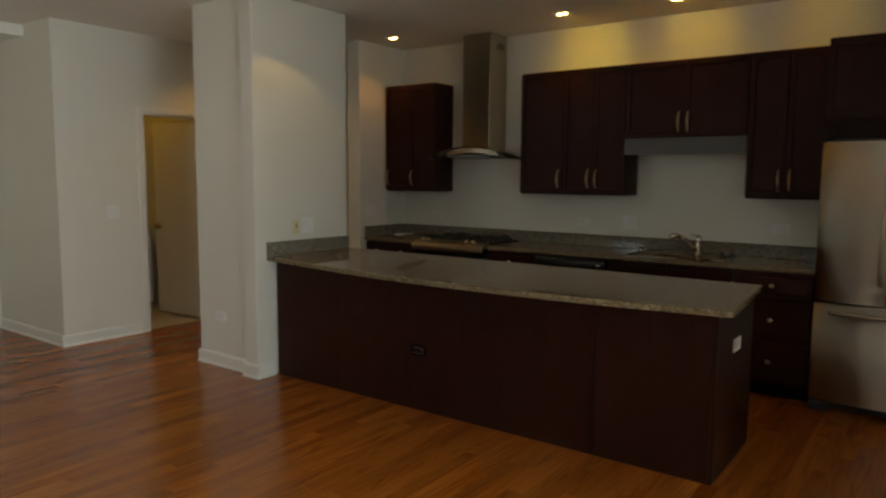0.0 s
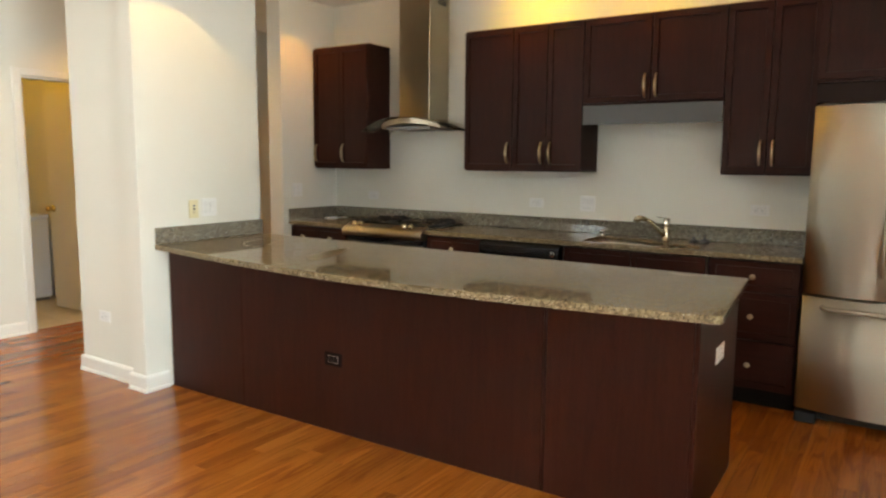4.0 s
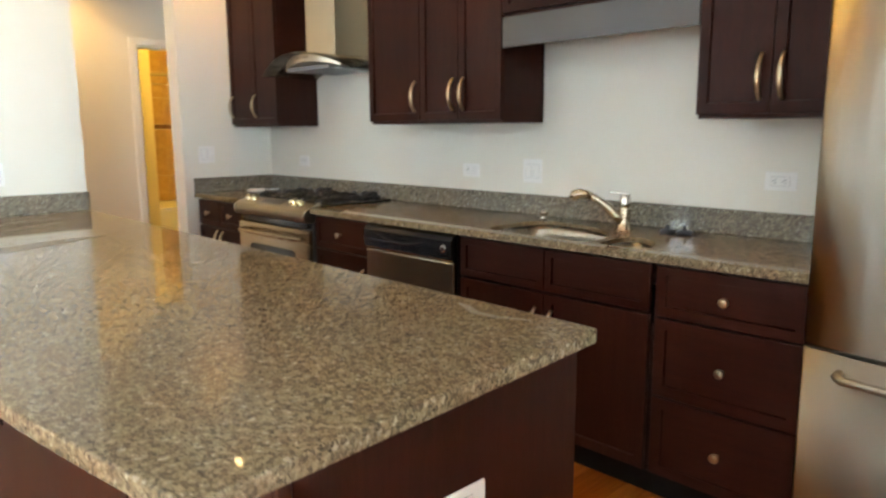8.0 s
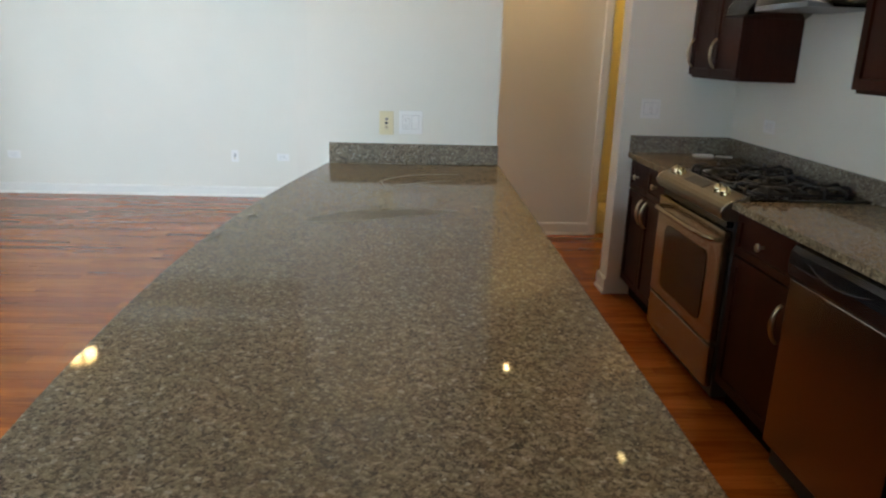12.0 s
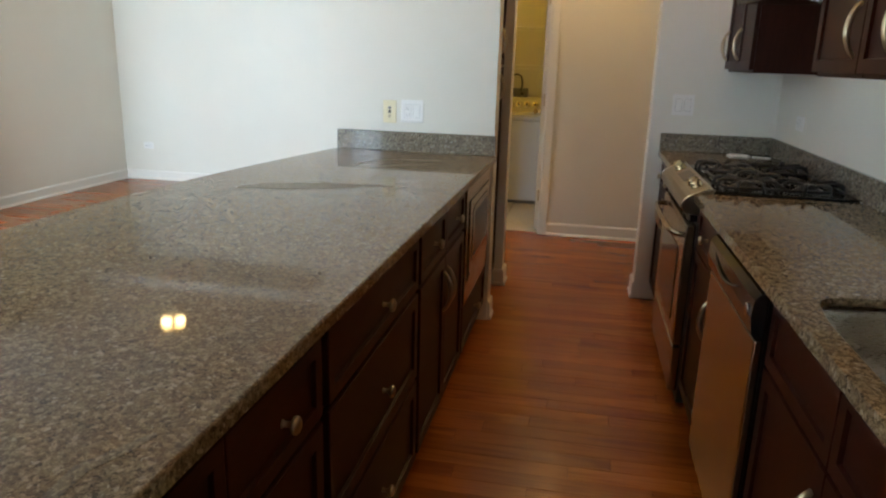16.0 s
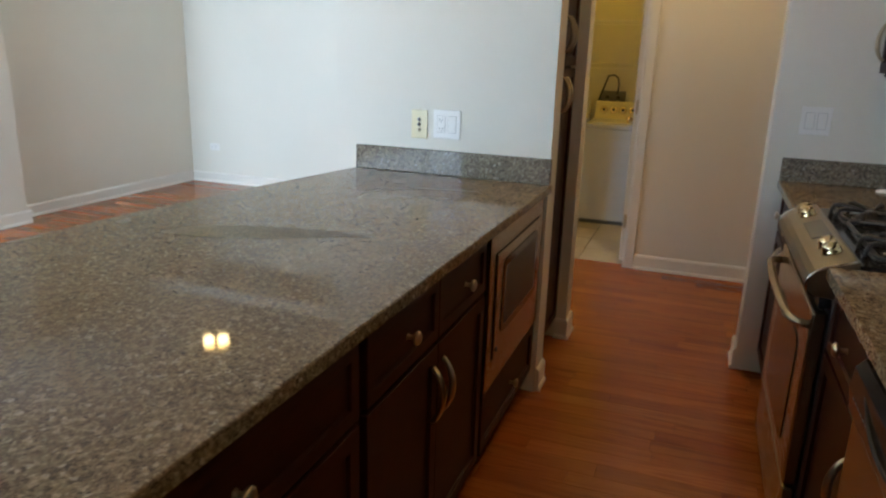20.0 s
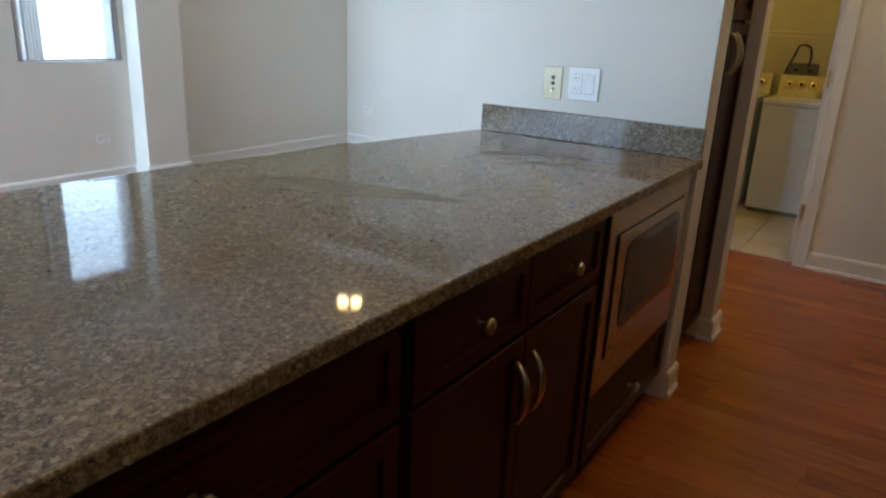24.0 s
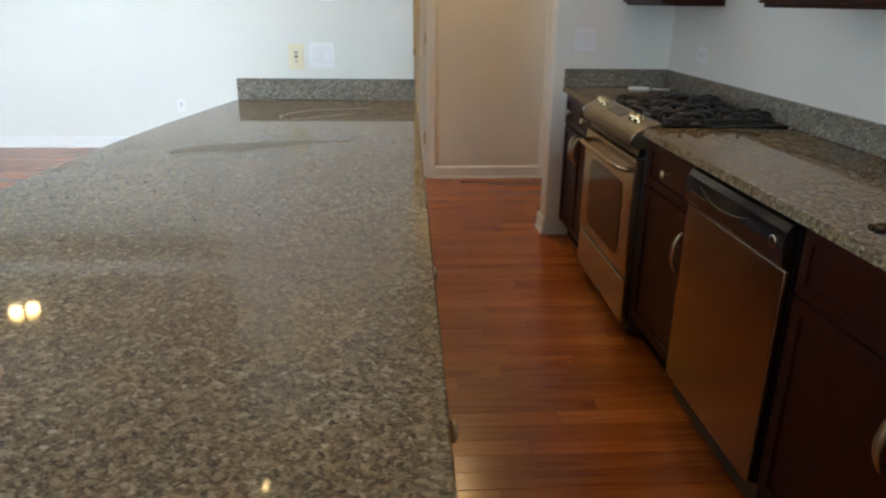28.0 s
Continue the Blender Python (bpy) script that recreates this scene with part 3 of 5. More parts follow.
def cabinet(name, x0, x1, y, depth, s, z0, z1, fronts, label, group="", toe=0.0, category="cabinet", body_top=None):
    """y: the outer face of the doors; the body stands behind it. fronts: (kind, x0, x1, z0, z1, pull, where)."""
    c = thing(name, ((x0 + x1) / 2, y - s * depth / 2, z0), label, category, group)
    face, back = y - s * 0.021, y - s * depth
    lo, hi = sorted((face, back))
    part("body", boxed(x0 + 0.0008, x1 - 0.0008, lo, hi, z0 + toe, body_top or z1, bevel=0.0012), CARCASS if toe else CHERRY, c)
    if toe:
        lo, hi = sorted((y - s * 0.065, back))
        part("toe_kick", boxed(x0 + 0.0008, x1 - 0.0008, lo, hi, z0, z0 + toe), TOE, c)
    g = 0.0018
    for kind, a, b, low, high, pull, where in fronts:
        d = front(kind, c, a + g, b - g, low + g, high - g, y, s)
        if pull == "knob":
            for u in where:
                knob(a + (b - a) * u, y, (low + high) / 2, s, d)
        elif pull == "handle":
            pull_handle(where[0], y, where[1], s, d)
    return c


UP_LOW, UP_HIGH, UP_FACE, UP_DEEP = 1.369, 2.41, 1.183, 0.316


def upper(x0, x1, splits, label, z0=UP_LOW, z1=UP_HIGH, hz=None, sides=None, y=UP_FACE, depth=UP_DEEP):
    """A wall cabinet; splits: the edges between its doors; sides: at which edge of each door its handle sits."""
    edges = [x0, *splits, x1]
    hz = hz or z0 + 0.135
    fronts = []
    for n, (a, b) in enumerate(zip(edges, edges[1:])):
        side = sides[n] if sides else (1 if n == 0 else -1)
        hx = b - 0.036 if side > 0 else a + 0.036
        fronts.append(("door", a, b, z0 + 0.012, z1 - 0.008, "handle", (hx, hz)))
    c = cabinet("wall_cabinet", x0, x1, y, depth, -1, z0, z1, fronts, label, "kitchen wall cabinets", category="wall cabinet")
    # Unseen pale top, added to bounce lamp light up the wall.
    part("top_board", boxed(x0 + 0.001, x1 - 0.001, y + 0.022, y + depth, z1 + 0.0005, z1 + 0.006), MAPLE, c, "unseen raw maple board added to bounce light")
    return c


upper(SPUR + 0.028, 0.0, [-0.306], "tall dark cherry wall cabinet with two doors beside the hood", sides=[-1, -1])
upper(0.960, 1.372, [], "narrow dark cherry wall cabinet with one door", sides=[1])
upper(1.373, 1.918, [1.646], "dark cherry wall cabinet with two shaker doors")
short = upper(1.919, 2.845, [2.384], "short dark cherry wall cabinet over the sink with a valance", z0=1.828, hz=1.945)
upper(2.846, 3.366, [3.106], "dark cherry wall cabinet beside the refrigerator")
deep = upper(3.380, 4.235, [3.807], "deep dark cherry cabinet above the refrigerator", z0=1.88, hz=1.995, y=0.900, depth=0.596)
part("valance", boxed(1.921, 2.843, 1.186, 1.204, 1.697, 1.826, bevel=0.001), VALANCE_SHEEN, short, "dark wood valance board with a sheen in its grey")
part("filler", boxed(3.382, 4.233, 0.925, 0.943, 1.772, 1.878, bevel=0.001), CARCASS, deep, "dark filler board")

BASE_HIGH, TOP = 0.884, 0.915
FACE = 0.908


def base_unit(x0, x1, y, s, fronts, label, group, depth=0.60, body_top=None):
    return cabinet("base_cabinet", x0, x1, y, depth, s, 0, BASE_HIGH, fronts, label, group, toe=0.105, category="base cabinet", body_top=body_top)


RUN = "base cabinets along the kitchen wall"
xm = (SPUR + 0.004 - 0.022) / 2
base_unit(SPUR + 0.002, -0.012, FACE, -1, [
    ("drawer_front", SPUR + 0.004, xm, 0.70, 0.875, "knob", (0.5,)), ("drawer_front", xm, -0.014, 0.70, 0.875, "knob", (0.5,)),
    ("door", SPUR + 0.004, xm, 0.112, 0.694, "handle", (xm - 0.04, 0.60)), ("door", xm, -0.014, 0.112, 0.694, "handle", (xm + 0.04, 0.60))],
    "dark cherry base cabinet with two drawers beside the range", RUN, 0.59)
base_unit(0.80, 1.277, FACE, -1, [("drawer_front", 0.805, 1.273, 0.70, 0.875, "knob", (0.5,)), ("door", 0.805, 1.273, 0.112, 0.694, "handle", (1.23, 0.55))],
    "dark cherry base cabinet with a drawer and a door", RUN, 0.59)
base_unit(1.922, 2.858, FACE, -1, [
    ("drawer_front", 1.928, 2.390, 0.70, 0.875, "", ()), ("drawer_front", 2.390, 2.852, 0.70, 0.875, "", ()),
    ("door", 1.928, 2.390, 0.112, 0.694, "handle", (2.349, 0.555)), ("door", 2.390, 2.852, 0.112, 0.694, "handle", (2.431, 0.555))],
    "dark cherry sink base cabinet with two doors", RUN, 0.59, 0.66)
base_unit(2.859, 3.376, FACE, -1, [
    ("drawer_front", 2.875, 3.368, 0.695, 0.875, "knob", (0.5,)), ("drawer_front", 2.875, 3.368, 0.408, 0.690, "knob", (0.5,)), ("drawer_front", 2.875, 3.368, 0.112, 0.403, "knob", (0.5,))],
    "dark cherry base cabinet with three drawers", RUN, 0.59)

# counter along the wall, in pieces round the range and the sink
EDGE = 0.885
counter = thing("kitchen_counter", (1.3, 1.2, EDGE), "speckled grey-brown granite counter with a low backsplash", "countertop")


def rounded(points, r, steps=5):
    """Rounds the corners of an outline."""
    out = []
    for n, p in enumerate(points):
        a, b = Vector(points[n - 1]), Vector(points[(n + 1) % len(points)])
        p = Vector(p)
        u, v = (a - p).normalized(), (b - p).normalized()
        for k in range(steps + 1):
            w = k / steps
            q = p + u * min(r, 0.48 * (a - p).length) * (1 - w) ** 2 + v * min(r, 0.48 * (b - p).length) * w ** 2
            out.append((q.x, q.y))
    return out


part("slab", prism(bmesh.new(), [(SPUR + 0.001, 0.882), (0.001, 0.882), (0.001, BACK - 0.001), (SPUR + 0.001, BACK - 0.001)], EDGE, TOP, 0.004), GRANITE, counter)
hole = rounded([(2.035, 0.960), (2.20, 0.935), (2.56, 0.932), (2.572, 1.02), (2.535, 1.15), (2.46, 1.245), (2.30, 1.325), (2.06, 1.345), (2.012, 1.22)], 0.06, 5)
small_hole = rounded([(2.606, 0.936), (2.79, 0.934), (2.803, 1.02), (2.74, 1.135), (2.62, 1.178), (2.596, 1.10)], 0.05, 5)


def slab_with_hole(x0, x1, y0, y1, inner, z0, z1):
    """A slab with an opening: the outline is cut at the opening's ends and bridged."""
    bm = bmesh.new()
    left = min(range(len(inner)), key=lambda n: inner[n][0] + 0.001 * inner[n][1])
    right = max(range(len(inner)), key=lambda n: inner[n][0] - 0.001 * inner[n][1])
    ring = inner[left:] + inner[:left]
    r = (right - left) % len(inner)
    lower, upper_half = ring[:r + 1], ring[r:] + ring[:1]
    south = [(x0, y0), (x1, y0), (x1, lower[-1][1])] + lower[::-1] + [(x0, lower[0][1])]
    north = [(x1, y1), (x0, y1), (x0, upper_half[-1][1])] + upper_half[::-1] + [(x1, upper_half[0][1])]
    for outline in (south, north):
        prism(bm, outline, z0, z1)
    return bm


part("slab", slab_with_hole(0.794, 2.584, 0.882, BACK - 0.001, hole, TOP - 0.018, TOP), GRANITE, counter)
part("slab", slab_with_hole(2.584, 3.375, 0.882, BACK - 0.001, small_hole, TOP - 0.018, TOP), GRANITE, counter)
part("front_edge", prism(bmesh.new(), [(0.794, 0.882), (3.375, 0.882), (3.375, 0.918), (0.794, 0.918)], EDGE, TOP - 0.018), GRANITE, counter)
part("backsplash", boxed(SPUR + 0.021, 3.375, BACK - 0.020, BACK - 0.001, TOP + 0.0005, 1.017, bevel=0.0025), GRANITE_POLISH_DAYLIT, counter)
part("side_splash", boxed(SPUR + 0.001, SPUR + 0.020, 0.885, BACK - 0.001, TOP + 0.0005, 1.017, bevel=0.0025), GRANITE_POLISH_DAYLIT, counter)

# sink bowls
sink = thing("kitchen_sink", (2.360, 1.2, 0.70), "undermount stainless steel sink with two bowls", "sink")


def bowl(x0, x1, y0, y1, deep):
    """A pressed bowl: steep walls that run in a wide curve into a dished floor."""
    bm = bmesh.new()
    rings = []
    steps = [(0.0, 0.020), (0.002, 0.06)] + [(0.004 + 0.075 * (1 - math.cos(a)), 0.06 + (deep - 0.06) * math.sin(a)) for a in (math.pi / 2 * n / 8 for n in range(1, 9))]
    for inset, down in steps:
        o = rounded([(x0 + inset, y0 + inset), (x1 - inset, y0 + inset), (x1 - inset, y1 - inset), (x0 + inset, y1 - inset)], 0.13, 8)
        rings.append([bm.verts.new((x, y, TOP - down)) for x, y in o])
    for a, b in zip(rings, rings[1:]):
        for n in range(len(a)):
            k = (n + 1) % len(a)
            bm.faces.new((a[k], a[n], b[n], b[k])).smooth = True
    bm.faces.new(rings[-1]).smooth = True
    flange = rounded([(x0 - 0.02, y0 - 0.02), (x1 + 0.02, y0 - 0.02), (x1 + 0.02, y1 + 0.02), (x0 - 0.02, y1 + 0.02)], 0.13, 8)
    rim = [bm.verts.new((x, y, TOP - 0.020)) for x, y in flange]
    for n in range(len(rim)):
        k = (n + 1) % len(rim)
        bm.faces.new((rim[n], rim[k], rings[0][k], rings[0][n]))
    bmesh.ops.recalc_face_normals(bm, faces=bm.faces)
    return bm


part("bowl", bowl(2.006, 2.564, 0.932, 1.340, 0.20), BOWL, sink, "large stainless bowl")
part("bowl", bowl(2.608, 2.806, 0.934, 1.178, 0.17), BOWL, sink, "small stainless bowl")
part("drain", lathe(bmesh.new(), (2.27, 1.12, 0.7155), (0, 0, 1), [(0, 0.045), (0.004, 0.045), (0.005, 0.03), (0.003, 0.01)]), CHROME, sink)
part("drain", lathe(bmesh.new(), (2.705, 1.05, 0.7455), (0, 0, 1), [(0, 0.045), (0.004, 0.045), (0.005, 0.03), (0.003, 0.01)]), CHROME, sink)

# the faucet leans its spout out over the large bowl; a flat lever lies on top of the body
QX, QY = 2.497, 1.312
faucet = thing("faucet", (QX, QY, TOP), "single lever pull-out kitchen faucet in brushed nickel", "faucet")
part("base", lathe(bmesh.new(), (QX, QY, TOP), (0, 0, 1), [(0, 0.031), (0.005, 0.031), (0.009, 0.025), (0.05, 0.024), (0.09, 0.024), (0.098, 0.023)]), FAUCET, faucet)
cap = part("cap", lathe(bmesh.new(), (QX, QY, TOP + 0.0985), (0, 0, 1), [(0, 0.0235), (0.012, 0.0245), (0.038, 0.0235), (0.048, 0.019), (0.052, 0.006)]), CHROME, faucet, "bright turning cap")
bm = bmesh.new()
box(bm, -0.068, 0.020, -0.011, 0.011, -0.004, 0.004, bevel=0.003, seg=2)
bmesh.ops.transform(bm, verts=bm.verts, matrix=pose(QX, QY, TOP + 0.153, 0, 9, 36))
part("lever", bm, CHROME, cap, "flat lever handle")
spout = part("spout", tube(bmesh.new(), [(QX - 0.004, QY - 0.004, TOP + 0.035), (QX - 0.028, QY - 0.021, TOP + 0.062), (QX - 0.058, QY - 0.043, TOP + 0.098), (QX - 0.090, QY - 0.066, TOP + 0.128), (QX - 0.115, QY - 0.085, TOP + 0.144)], [0.021, 0.020, 0.018, 0.016, 0.0155], 14), FAUCET, faucet)
part("spray_head", tube(bmesh.new(), [(QX - 0.112, QY - 0.083, TOP + 0.143), (QX - 0.130, QY - 0.097, TOP + 0.151), (QX - 0.150, QY - 0.112, TOP + 0.153), (QX - 0.166, QY - 0.124, TOP + 0.145), (QX - 0.173, QY - 0.129, TOP + 0.130)], [0.0165, 0.019, 0.0225, 0.023, 0.019], 14), FAUCET, spout, "rounded bright spray head")
disp = thing("soap_dispenser", (2.020, 1.385, TOP), "short chrome deck cap behind the sink", "soap dispenser")
part("cap", lathe(bmesh.new(), (2.020, 1.385, TOP), (0, 0, 1), [(0, 0.024), (0.004, 0.024), (0.008, 0.015), (0.022, 0.015), (0.026, 0.021), (0.036, 0.021), (0.042, 0.016), (0.044, 0.004)]), CHROME, disp)
for sx, sy in ((2.672, 1.352), (2.735, 1.372)):
    single("drain_stopper", lathe(bmesh.new(), (sx, sy, TOP), (0, 0, 1), [(0, 0.03), (0.012, 0.032), (0.018, 0.02), (0.02, 0.008), (0.034, 0.009), (0.036, 0.004)]), DARK, "dark rubber sink stopper lying on the counter", "sink stopper", (sx, sy, TOP), "sink stoppers")

# ---------- range, dishwasher, refrigerator, hood ----------
RX0, RX1, RF = 0.005, 0.790, 0.880
stove = thing("range", (0.39, 1.19, 0), "stainless steel slide-in gas range with black grates", "range")
part("body", boxed(RX0 + 0.004, RX1 - 0.004, RF + 0.03, 1.475, 0.02, 0.900, bevel=0.002), DARK, stove)
part("cooktop", boxed(RX0 + 0.002, RX1 - 0.002, RF + 0.076, 1.478, 0.901, 0.925, bevel=0.006, seg=2), BLACK, stove, "black enamelled cooktop")
panel = part("control_panel", profile_run(bmesh.new(), [(RF + 0.074, 0.933), (RF + 0.066, 0.934), (RF - 0.004, 0.908), (RF - 0.022, 0.897), (RF - 0.034, 0.882), (RF - 0.040, 0.864), (RF - 0.036, 0.846), (RF - 0.022, 0.834), (RF + 0.028, 0.828), (RF + 0.074, 0.85)], "x", RX0 + 0.001, RX1 - 0.001), PANEL_STEEL, stove, "sloped stainless control panel")
for kx in (0.085, 0.150, 0.585, 0.652):
    part("knob", lathe(bmesh.new(), (RX0 + kx, RF + 0.030, 0.9195), (0, -0.35, 0.94), [(0, 0.026), (0.004, 0.027), (0.008, 0.024), (0.014, 0.0235), (0.022, 0.022), (0.028, 0.018), (0.032, 0.011), (0.0335, 0.003)], 22), LAMPLIT_METAL, panel, "polished burner knob with warm lamp gold in its colour")
for ex in (RX0 + 0.003, RX1 - 0.003):
    rim = [(ex, RF + 0.070, 0.9345), (ex, RF - 0.003, 0.9085), (ex, RF - 0.021, 0.898), (ex, RF - 0.034, 0.883), (ex, RF - 0.0395, 0.864), (ex, RF - 0.035, 0.846)]
    part("end_rim", tube(bmesh.new(), rim, 0.0035, 8), CHROME, panel, "bright rounded end rim")
bm = bmesh.new()
box(bm, 0.255, 0.475, -0.028, 0.028, 0.0, 0.0025, bevel=0.001)
bmesh.ops.transform(bm, verts=bm.verts, matrix=pose(0, RF + 0.030, 0.9208, 20.4))
part("display", bm, DARK, panel, "dark clock display")
odoor = part("oven_door", boxed(RX0 + 0.006, RX1 - 0.006, RF - 0.012, RF + 0.026, 0.276, 0.786, bevel=0.006, seg=2), RANGE_STEEL, stove, "stainless oven door")
bm = prism(bmesh.new(), rounded([(0.135, 0.33), (0.65, 0.33), (0.65, 0.66), (0.135, 0.66)], 0.05, 5), 0, 0.004)
bmesh.ops.transform(bm, verts=bm.verts, matrix=pose(RX0, RF - 0.0115, 0, 90, 0, 0))
part("oven_window", bm, BLACK, odoor, "dark glass oven window")
bm = bmesh.new()
hp = [(RX0 + 0.055, RF - 0.012, 0.735), (RX0 + 0.062, RF - 0.038, 0.737), (RX0 + 0.10, RF - 0.056, 0.739)]
hp += [(RX0 + 0.10 + (RX1 - RX0 - 0.20) * n / 8, RF - 0.056 - 0.008 * math.sin(math.pi * n / 8), 0.739) for n in range(1, 8)]
hp += [(RX1 - 0.10, RF - 0.056, 0.739), (RX1 - 0.062, RF - 0.038, 0.737), (RX1 - 0.055, RF - 0.012, 0.735)]
part("oven_handle", tube(bm, hp, 0.0125, 10), RANGE_STEEL, odoor, "bowed stainless handle")
part("vent_strip", boxed(RX0 + 0.02, RX1 - 0.02, RF + 0.0, RF + 0.03, 0.796, 0.826), BLACK, stove)
part("drawer", boxed(RX0 + 0.006, RX1 - 0.006, RF - 0.010, RF + 0.026, 0.070, 0.266, bevel=0.006, seg=2), RANGE_STEEL, stove, "stainless storage drawer")
for gx, gy in ((0.151, RF + 0.215), (0.151, RF + 0.458), (0.392, RF + 0.337), (0.633, RF + 0.215), (0.633, RF + 0.458)):
    b = part("burner", lathe(bmesh.new(), (gx, gy, 0.925), (0, 0, 1), [(0, 0.052), (0.008, 0.050), (0.010, 0.036), (0.020, 0.036), (0.022, 0.030), (0.026, 0.028), (0.027, 0.004)]), IRON, stove)
    part("burner_ring", lathe(bmesh.new(), (gx, gy, 0.9255), (0, 0, 1), [(0, 0.062), (0.003, 0.060), (0.0035, 0.050)]), CHROME, b, "bright metal ring")


def grate(a, b, centres):
    """A cast iron grate: a low frame and, over each burner, eight arms that rise over the rim and fall to the cooktop."""
    bm = bmesh.new()
    y0, y1, z = RF + 0.105, RF + 0.570, 0.950
    rim = rounded([(a + 0.012, y0 + 0.014), (b - 0.012, y0 + 0.014), (b - 0.012, y1 - 0.014), (a + 0.012, y1 - 0.014)], 0.03, 3)
    tube(bm, [(x, y, z - 0.012) for x, y in rim + rim[:1]], 0.0065, 6)
    tube(bm, [(a + 0.012, (y0 + y1) / 2, z - 0.004), (b - 0.012, (y0 + y1) / 2, z - 0.004)], 0.0065, 6)
    half = (b - a) / 2 - 0.004
    for cx, cy in centres:
        for n in range(8):
            t = math.pi * (n + 0.5) / 4
            reach = min(half / max(abs(math.cos(t)), 0.01), 0.112 / max(abs(math.sin(t)), 0.01))
            at = [(0.030, z + 0.002), (0.055, z + 0.006), (reach * 0.80, z + 0.010), (reach * 0.94, z + 0.006), (reach, z - 0.012), (reach, 0.9255)]
            tube(bm, [(cx + math.cos(t) * r, cy + math.sin(t) * r, h) for r, h in at], [0.0045, 0.0065, 0.0078, 0.0078, 0.0070, 0.0055], 6)
    return bm


for a, b, centres in ((0.03, 0.272, ((0.151, RF + 0.215), (0.151, RF + 0.458))), (0.276, 0.508, ((0.392, RF + 0.337),)), (0.512, 0.754, ((0.633, RF + 0.215), (0.633, RF + 0.458)))):
    part("grate", grate(a, b, centres), IRON, stove, "black cast iron grate")

DX0, DX1, DF = 1.287, 1.914, 0.905
dish = thing("dishwasher", (1.585, 1.2, 0), "stainless dishwasher with a black control panel", "dishwasher")
part("body", boxed(DX0 + 0.003, DX1 - 0.003, DF + 0.02, 1.47, 0.02, 0.872), DARK, dish)
part("door", boxed(DX0 + 0.004, DX1 - 0.004, DF - 0.022, DF + 0.018, 0.115, 0.752, bevel=0.005, seg=2), STEEL_SATIN, dish, "brushed stainless door")
cp = part("control_panel", profile_run(bmesh.new(), [(DF + 0.02, 0.756), (DF - 0.024, 0.756), (DF - 0.032, 0.768), (DF - 0.038, 0.81), (DF - 0.034, 0.852), (DF - 0.020, 0.870), (DF + 0.02, 0.878)], "x", DX0 + 0.004, DX1 - 0.004), BLACK, dish, "glossy black control panel")
bm = bmesh.new()
for k in range(7):
    box(bm, 1.335 + k * 0.022, 1.347 + k * 0.022, DF - 0.0386, DF - 0.034, 0.806, 0.8085)
part("button_marks", bm, DARK, cp, "row of small grey button marks")
lip = [(1.575 + 0.175 * n / 8, DF - 0.0345 - 0.008 * (1 - (n / 8) ** 2), 0.838 - 0.030 * (1 - (n / 8) ** 2)) for n in range(-8, 9)]
part("grip_lip", tube(bmesh.new(), lip, [0.002 + 0.0035 * (1 - (n / 8) ** 2) for n in range(-8, 9)], 8), BLACK, cp, "curved glossy grip below the hand pocket")
part("badge", lathe(bmesh.new(), (1.862, DF - 0.037, 0.815), (0, -1, 0), [(0, 0.016), (0.003, 0.016), (0.0035, 0.012)]), CHROME, cp, "round bright badge")
part("kick_plate", boxed(DX0 + 0.004, DX1 - 0.004, DF + 0.05, DF + 0.06, 0.0, 0.11), TOE, dish)
# Added black strip that draws the dark line of the side gap.
part("side_gasket", boxed(DX1 + 0.0005, DX1 + 0.006, DF - 0.002, DF + 0.02, 0.12, 0.875), TOE, dish)

# refrigerator with two bowed doors over a freezer drawer
FX0, FX1, FF, FH = 3.388, 4.205, 0.797, 1.748
fridge = thing("refrigerator", (3.797, 1.15, 0), "stainless steel french door refrigerator with bottom freezer", "refrigerator")
part("body", boxed(FX0 + 0.006, FX1 - 0.006, FF + 0.075, 1.48, 0.035, FH - 0.012, bevel=0.004), GREY, fridge, "grey painted cabinet")


def bowed(x0, x1, z0, z1, steps=10):
    """A door whose face bows out over the width of the whole refrigerator."""
    def face(x):
        u = (x - (FX0 + FX1) / 2) / ((FX1 - FX0) / 2)
        return FF + 0.012 - 0.055 * (1 - u * u)
    o = [(x0, FF + 0.068), (x1, FF + 0.068)]
    r = 0.012
    o += [(x1, face(x1) + r), (x1 - r * 0.3, face(x1) + r * 0.3)]
    o += [(x1 - r + (x0 - x1 + 2 * r) * n / steps, face(x1 - r + (x0 - x1 + 2 * r) * n / steps)) for n in range(steps + 1)]
    o += [(x0 + r * 0.3, face(x0) + r * 0.3), (x0, face(x0) + r)]
    bm = prism(bmesh.new(), o, z0, z1)
    bm.normal_update()
    for f in bm.faces:
        if abs(f.normal.z) < 0.5 and f.normal.y < -0.5:
            f.smooth = True
    return bm


FM = 3.797
ld = part("door", bowed(FX0, FM - 0.003, 0.735, FH), STEEL, fridge, "brushed stainless door")
rd = part("door", bowed(FM + 0.003, FX1, 0.735, FH), STEEL, fridge, "brushed stainless door")
fd = part("freezer_drawer", bowed(FX0, FX1, 0.085, 0.722), STEEL, fridge, "brushed stainless freezer drawer")


def bar_handle(pts, parent):
    return part("handle", tube(bmesh.new(), pts, 0.0125, 12), BAR, parent, "satin steel bar handle")


for hx, door in ((FM - 0.038, ld), (FM + 0.038, rd)):
    y = FF - 0.030
    mid = [(hx, y - 0.050 - 0.012 * math.sin(math.pi * n / 10), 0.885 + 0.68 * n / 10) for n in range(11)]
    bar_handle([(hx, y, 0.865), (hx, y - 0.034, 0.868), *mid, (hx, y - 0.034, 1.582), (hx, y, 1.585)], door)
